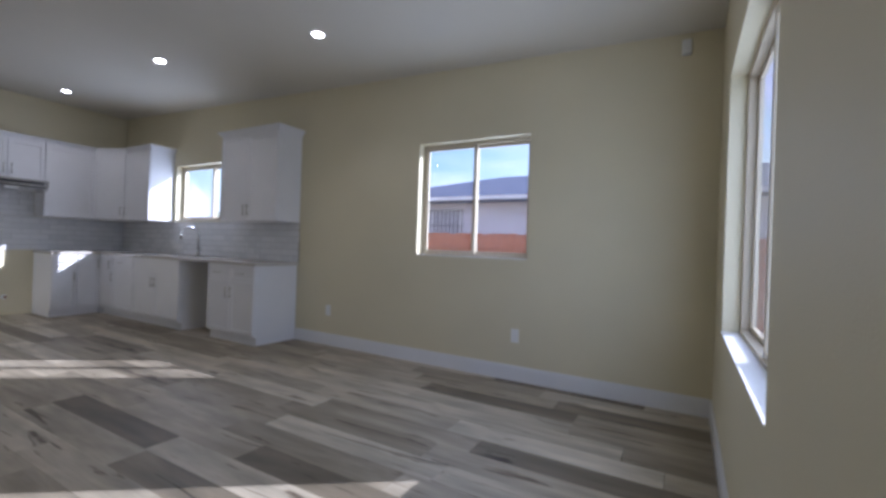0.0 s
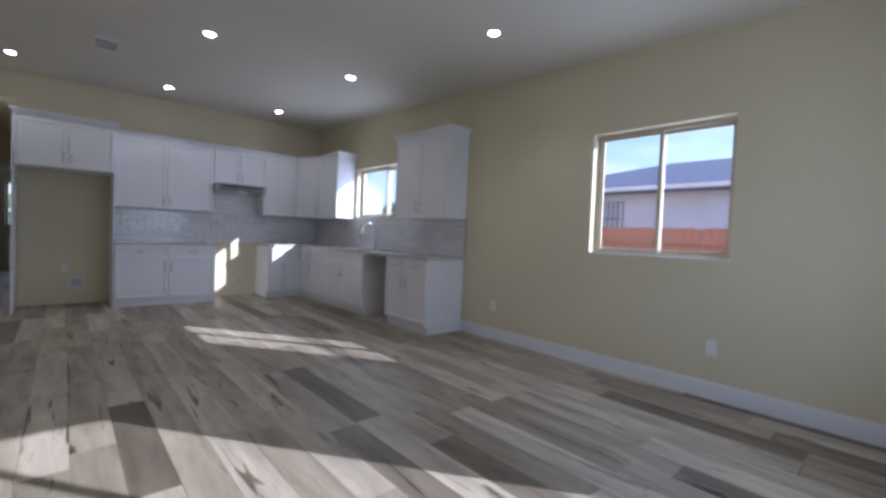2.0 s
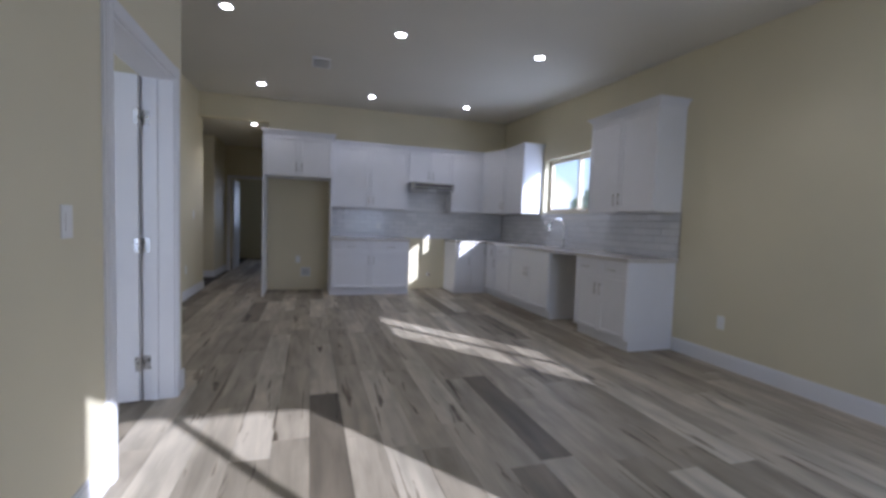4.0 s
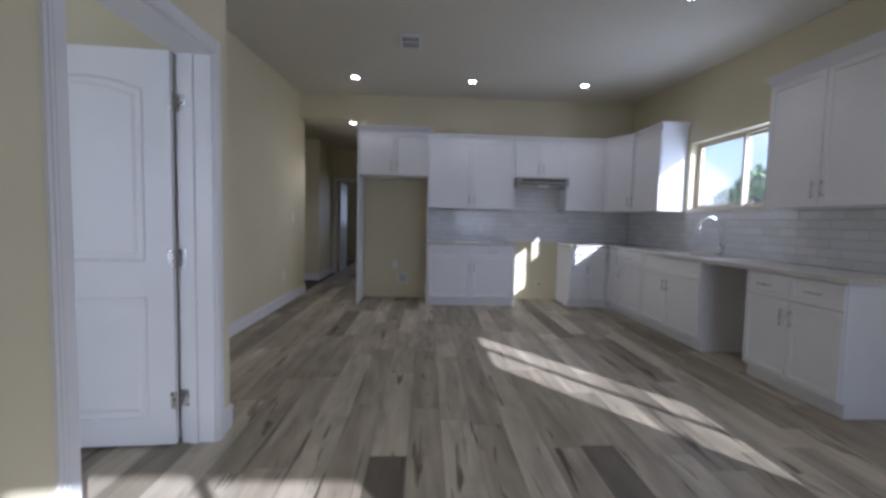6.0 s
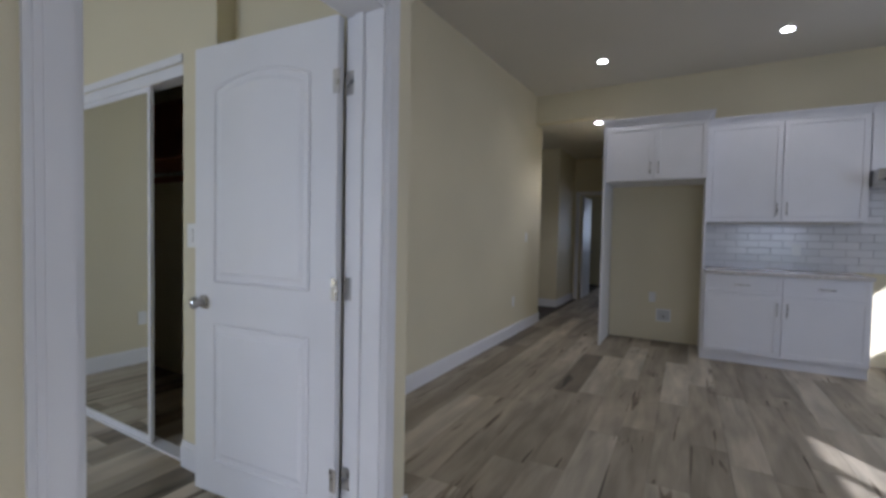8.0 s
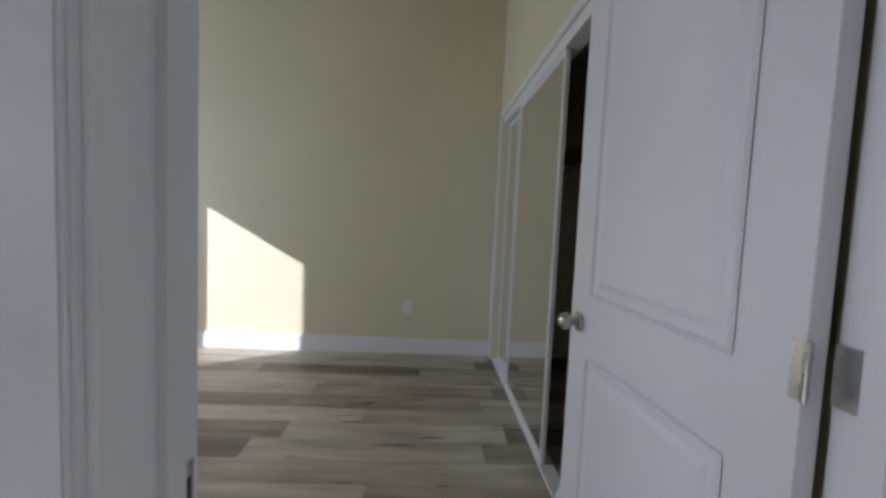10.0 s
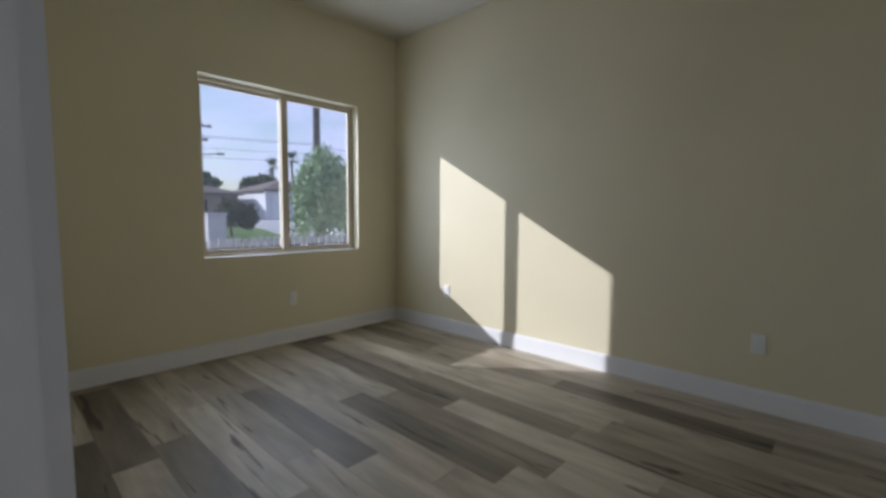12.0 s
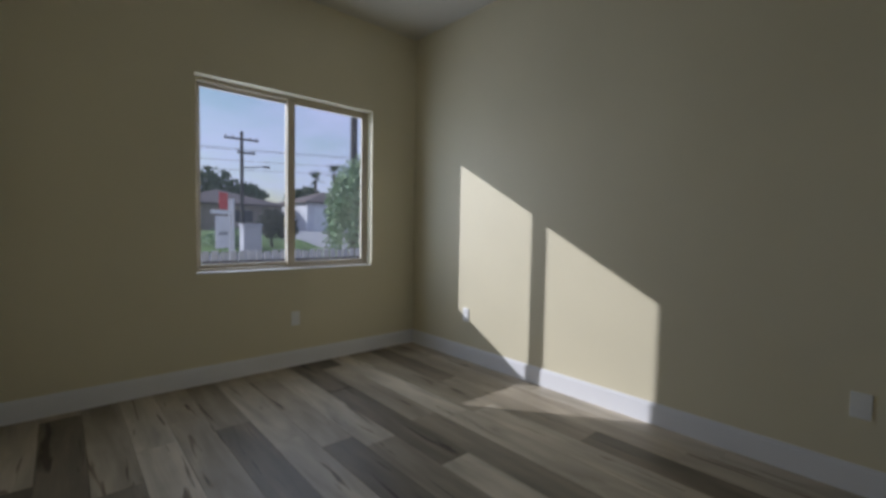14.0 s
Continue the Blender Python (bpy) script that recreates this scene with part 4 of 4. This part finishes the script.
def palm(x, y, h, seed):
    r = random.Random(seed)
    p = thing("palm_tree", x, y, GZ, "tall fan palm with bare trunk", "palm")
    bm = bmesh.new()
    tube(bm, (x, y, GZ - 0.05), (x + 0.2, y, GZ + h), 0.2, 0.13, 9)
    part("trunk", bm, BARK, p)
    bm = bmesh.new()
    c0 = Vector((x + 0.2, y, GZ + h))
    for k in range(34):
        a, el = r.uniform(0, 6.28), r.uniform(-0.8, 1.25)
        d = Vector((math.cos(a) * math.cos(el), math.sin(a) * math.cos(el), math.sin(el)))
        side = d.cross(Vector((0, 0, 1))).normalized()
        ln = r.uniform(1.05, 1.5)
        hub = c0 + d * ln * 0.55
        for q in range(-3, 4):
            tip = hub + (d * math.cos(q * 0.3) + side * math.sin(q * 0.3)) * ln * 0.6 - Vector((0, 0, 0.12))
            bm.faces.new([bm.verts.new(c0 + d * 0.15 - side * 0.02), bm.verts.new(hub + side * (q * 0.05 + 0.03)), bm.verts.new(tip), bm.verts.new(hub + side * (q * 0.05 - 0.03))])
    part("fronds", bm, LEAF, p)


palm(-26.5, -50, 7.5, 1)
palm(-29.1, -50, 8.6, 2)

# weeping pepper tree by the street
wx, wy = -8.6, -9.5
wt_ = thing("weeping_tree", wx, wy, GZ, "weeping tree with pale green hanging foliage", "tree")
bm = bmesh.new()
tube(bm, (wx, wy, GZ - 0.05), (wx - 0.1, wy, GZ + 1.9), 0.14, 0.09, 9)
for k in range(6):
    a = k * 1.05
    tube(bm, (wx - 0.1, wy, GZ + 1.7), (wx - 0.1 + math.cos(a) * 0.6, wy + math.sin(a) * 0.6, GZ + 2.9 + 0.2 * (k % 2)), 0.05, 0.02, 6)
part("trunk", bm, BARK, wt_)
r = random.Random(9)
bm = bmesh.new()
for k in range(340):
    a, rad = r.uniform(0, 6.28), 1.0 * math.sqrt(r.random())
    p = Vector((wx - 0.15 + math.cos(a) * rad, wy + math.sin(a) * rad, GZ + 3.75 - 1.15 * rad * rad + r.uniform(-0.35, 0.25)))
    for s in range(r.randint(8, 26)):
        p = p + Vector((r.uniform(-0.03, 0.03), r.uniform(-0.03, 0.03), -0.095))
        if p.z < GZ + 0.15:
            break
        d = Vector((r.uniform(-1, 1), r.uniform(-1, 1), -0.7)).normalized() * 0.15
        w = d.cross(Vector((r.uniform(-1, 1), r.uniform(-1, 1), 0.2))).normalized() * 0.05
        bm.faces.new([bm.verts.new(p), bm.verts.new(p + d * 0.5 + w), bm.verts.new(p + d), bm.verts.new(p + d * 0.5 - w)])
part("crown", bm, WEEP, wt_)


def utility_pole(x, y, h, r, label, arms):
    p = thing("utility_pole", x, y, GZ, label, "utility pole")
    bm = bmesh.new()
    tube(bm, (x, y, GZ - 0.05), (x, y, h), r, r * 0.75, 12)
    part("pole", bm, POLE, p)
    for z, w, off in arms:
        bm = bmesh.new()
        box(bm, x - w + off, x + w + off, y - 0.08, y + 0.08, z, z + 0.14)
        for k in (-0.9, -0.5, 0.5, 0.9):
            tube(bm, (x + k * w + off, y, z + 0.14), (x + k * w + off, y, z + 0.32), 0.05, 0.04, 6)
        part("crossarm", bm, POLE, p)
    return p


up = utility_pole(-12.8, -35.2, 8.9, 0.17, "wooden utility pole with crossarms and street lamp", [(8.2, 1.35, 0), (7.1, 0.7, -0.35)])
bm = bmesh.new()
tube(bm, (-12.8, -35.2, 5.9), (-14.6, -35.2, 6.15), 0.05, 0.04, 8)
box(bm, -15.1, -14.5, -35.3, -35.1, 6.08, 6.24, None, 0.03)
part("lamp_arm", bm, POLE, up)
utility_pole(-11.1, -13.9, 11.0, 0.17, "thick dark utility pole beyond front fence", [])
cab = bmesh.new()
for k, z in enumerate((8.0, 8.05, 7.0, 6.2)):
    pts = [Vector((-70 + 140 * i / 24, -35.2 + (k - 1.5) * 0.5 + 0.02 * i, z - 0.9 * math.sin(math.pi * ((i % 8) / 8)))) for i in range(25)]
    b2 = swept(pts, 0.018, 4)
    me = bpy.data.meshes.new("tmp")
    b2.to_mesh(me)
    b2.free()
    cab.from_mesh(me)
    bpy.data.meshes.remove(me)
tagged(part("overhead_cables", cab, POLE), "thin dark overhead cables along the street", "cables", kind="stuff")

# sign post, utility cabinet, parked car
sp = thing("sign_post", -4.2, -7.2, GZ, "white wooden yard sign post with hanging panel", "sign")
block("post", -4.25, -4.16, -7.25, -7.16, GZ, 1.75, SIGNW, sp)
block("arm", -4.16, -3.35, -7.235, -7.175, 1.40, 1.48, SIGNW, sp)
block("panel", -4.10, -3.5, -7.215, -7.195, 0.68, 1.36, SIGNW, sp)
block("rider", -4.02, -3.66, -7.213, -7.197, 1.50, 1.86, SIGNRED, sp, "red rider sign", bevel=0.006)
block("bar", -4.0, -3.6, -7.194, -7.190, 0.95, 1.03, surface("grey_print", (0.35, 0.36, 0.38), 0.6), sp)
sp.rotation_euler = (0, 0, radians(50))
ub = thing("utility_cabinet", -5.84, -11.1, GZ, "pale grey metal utility cabinet by the street", "utility cabinet")
block("body", -6.11, -5.57, -11.32, -10.88, GZ, 1.13, PICKET, ub, bevel=0.02)
block("lid", -6.14, -5.54, -11.35, -10.85, 1.13, 1.21, PICKET, ub, bevel=0.02)

cx_, cy_ = -12.6, -12.6
car = thing("parked_car", cx_, cy_, GZ, "silver sedan parked on street", "car")


def profile(pts, y0, y1, inset):
    bm = bmesh.new()
    a = [bm.verts.new((cx_ + x, cy_ + y0 + (inset if z > 1.0 else 0), GZ + z)) for x, z in pts]
    c = [bm.verts.new((cx_ + x, cy_ + y1 - (inset if z > 1.0 else 0), GZ + z)) for x, z in pts]
    bm.faces.new(a)
    bm.faces.new(c[::-1])
    for i in range(len(pts)):
        j = (i + 1) % len(pts)
        bm.faces.new((a[i], c[i], c[j], a[j]))
    return bm


part("body", profile([(-2.2, 0.25), (2.2, 0.25), (2.25, 0.6), (2.1, 0.85), (1.3, 0.95), (0.7, 1.38), (-0.8, 1.42), (-1.6, 0.98), (-2.2, 0.92)], 0, 1.75, 0.18), CARP, car)
part("window", profile([(1.12, 0.99), (0.66, 1.33), (-0.76, 1.37), (-1.4, 1.0)], -0.004, 1.754, 0.17), DARKGLASS, car)
for wxx in (-1.35, 1.35):
    for yy in (0.1, 1.65):
        bm = bmesh.new()
        tube(bm, (cx_ + wxx, cy_ + yy - 0.1, GZ + 0.32), (cx_ + wxx, cy_ + yy + 0.1, GZ + 0.32), 0.32, 0.32, 20)
        wh = part("wheel", bm, TYRE, car)
        bm = bmesh.new()
        tube(bm, (cx_ + wxx, cy_ + yy - 0.105, GZ + 0.32), (cx_ + wxx, cy_ + yy + 0.105, GZ + 0.32), 0.2, 0.2, 16)
        part("rim", bm, NICKEL, wh)
block("headlight", cx_ + 2.1, cx_ + 2.24, cy_ + 1.3, cy_ + 1.7, GZ + 0.62, GZ + 0.76, SIGNW, car)

# far woods round the horizon
bm = bmesh.new()
r = random.Random(21)
for k in range(170):
    a = 2 * math.pi * k / 170
    d = r.uniform(95, 130)
    leafy(bm, (math.cos(a) * d, math.sin(a) * d, GZ + 1.8), 4.5, 4.5, r.uniform(1.6, 3.4), 26, 1.4, r)
tagged(part("far_woods", bm, LEAF), "dark line of distant trees on horizon", "trees", kind="stuff")

# ---------- backsplash tiles ----------
def tile_mesh(w, h, d=0.007):
    bm = bmesh.new()
    box(bm, 0, w, 0, d, 0, h)
    for v in bm.verts:
        if v.co.y < d / 2:
            v.co.x += 0.0025 if v.co.x < w / 2 else -0.0025
            v.co.z += 0.0025 if v.co.z < h / 2 else -0.0025
    bmesh.ops.recalc_face_normals(bm, faces=bm.faces)
    me = bpy.data.meshes.new("tile")
    bm.to_mesh(me)
    bm.free()
    me.materials.append(TILE)
    return me


TW, TH, GAP = 0.203, 0.0745, 0.0025
TILES = {}


def lay(parent, m, u0, u1, z0, z1):
    """Running bond of tiles over a local rectangle; m maps (u, depth, z) to the room."""
    row = 0
    z = z0
    while z < z1 - 0.01:
        h = min(TH, z1 - z - GAP)
        u = u0 - (TW / 2 if row % 2 else 0)
        while u < u1 - 0.004:
            a, e = max(u, u0), min(u + TW - GAP, u1)
            if e - a > 0.012:
                key = (round(e - a, 3), round(h, 3))
                if key not in TILES:
                    TILES[key] = tile_mesh(*key)
                o = new("tile", TILES[key])
                o.parent = parent
                o.matrix_basis = m @ pose(a, random.uniform(-0.0006, 0.0006), z)
            u += TW
        z += TH + GAP
        row += 1


def backing(label, *dims):
    return tagged(block("backsplash", *dims, GROUT), label, "backsplash", kind="structure")


Z0 = CT1 + 0.001
bs1 = backing("white glossy subway tile backsplash on kitchen wall", 0.392, XE - 0.005, YB - 0.004, YB - 0.0005, Z0, 1.405)
lay(bs1, Matrix.Translation((0, YB - 0.011, 0)), 0.395, XE - 0.012, Z0, 1.405)
bs3 = backing("white glossy subway tile behind range hood", 1.675, 2.447, YB - 0.004, YB - 0.0005, 1.407, 1.875)
lay(bs3, Matrix.Translation((0, YB - 0.011, 0)), 1.677, 2.447, 1.407, 1.875)
bs2 = backing("white glossy subway tile backsplash over sink run", XE - 0.004, XE - 0.0005, 3.89, YB - 0.012, Z0, 1.405)
ME = Matrix.Translation((XE - 0.011, YB - 0.013, 0)) @ Matrix.Rotation(radians(-90), 4, "Z")
lay(bs2, ME, 0.0, YB - 0.013 - 3.895, Z0, 1.405)
tagged(block("trim", XE - 0.012, XE - 0.0005, 3.883, 3.889, Z0, 1.408, NICKEL), "thin metal edge trim of tile backsplash", "tile trim", kind="structure")
tagged(block("trim", XE - 0.012, XE - 0.0005, 3.889, 5.0, 1.4055, 1.409, NICKEL), "thin metal top trim of tile backsplash", "tile trim", kind="structure")

# ---------- floor planks ----------
PW, PL = 0.19, 1.22
PLANKS = {}


def plank_mesh(length):
    bm = bmesh.new()
    box(bm, 0.0002, PW - 0.0002, 0.0002, length - 0.0002, -0.0075, 0.0)
    top = [v for v in bm.verts if v.co.z > -0.001]
    for v in top:
        v.co.x += 0.0006 if v.co.x < PW / 2 else -0.0006
        v.co.y += 0.0006 if v.co.y < length / 2 else -0.0006
        v.co.z = 0.0
    me = bpy.data.meshes.new("plank")
    bmesh.ops.recalc_face_normals(bm, faces=bm.faces)
    bm.to_mesh(me)
    bm.free()
    me.materials.append(PLANK)
    return me


rng = random.Random(11)
x = XW - 0.02
far_rows = []
while x < XE:
    start = rng.uniform(0, PL)
    y = -0.75 - start
    if x < XD - 0.1:
        stop = 4.4
    else:
        stop = YB
    if -1.75 < x < -0.6:
        stop = 14.2
    while y < stop:
        edge = YG - 0.05 if x < XI else YF - 0.05
        a = max(y, edge)
        ln = min(y + PL, stop) - a
        if ln > 0.05:
            key = round(ln, 2)
            if key not in PLANKS:
                PLANKS[key] = plank_mesh(key)
            o = new("plank", PLANKS[key])
            o.parent = floor
            o.location = (x, a, 0.0)
        y += PL
    x += PW
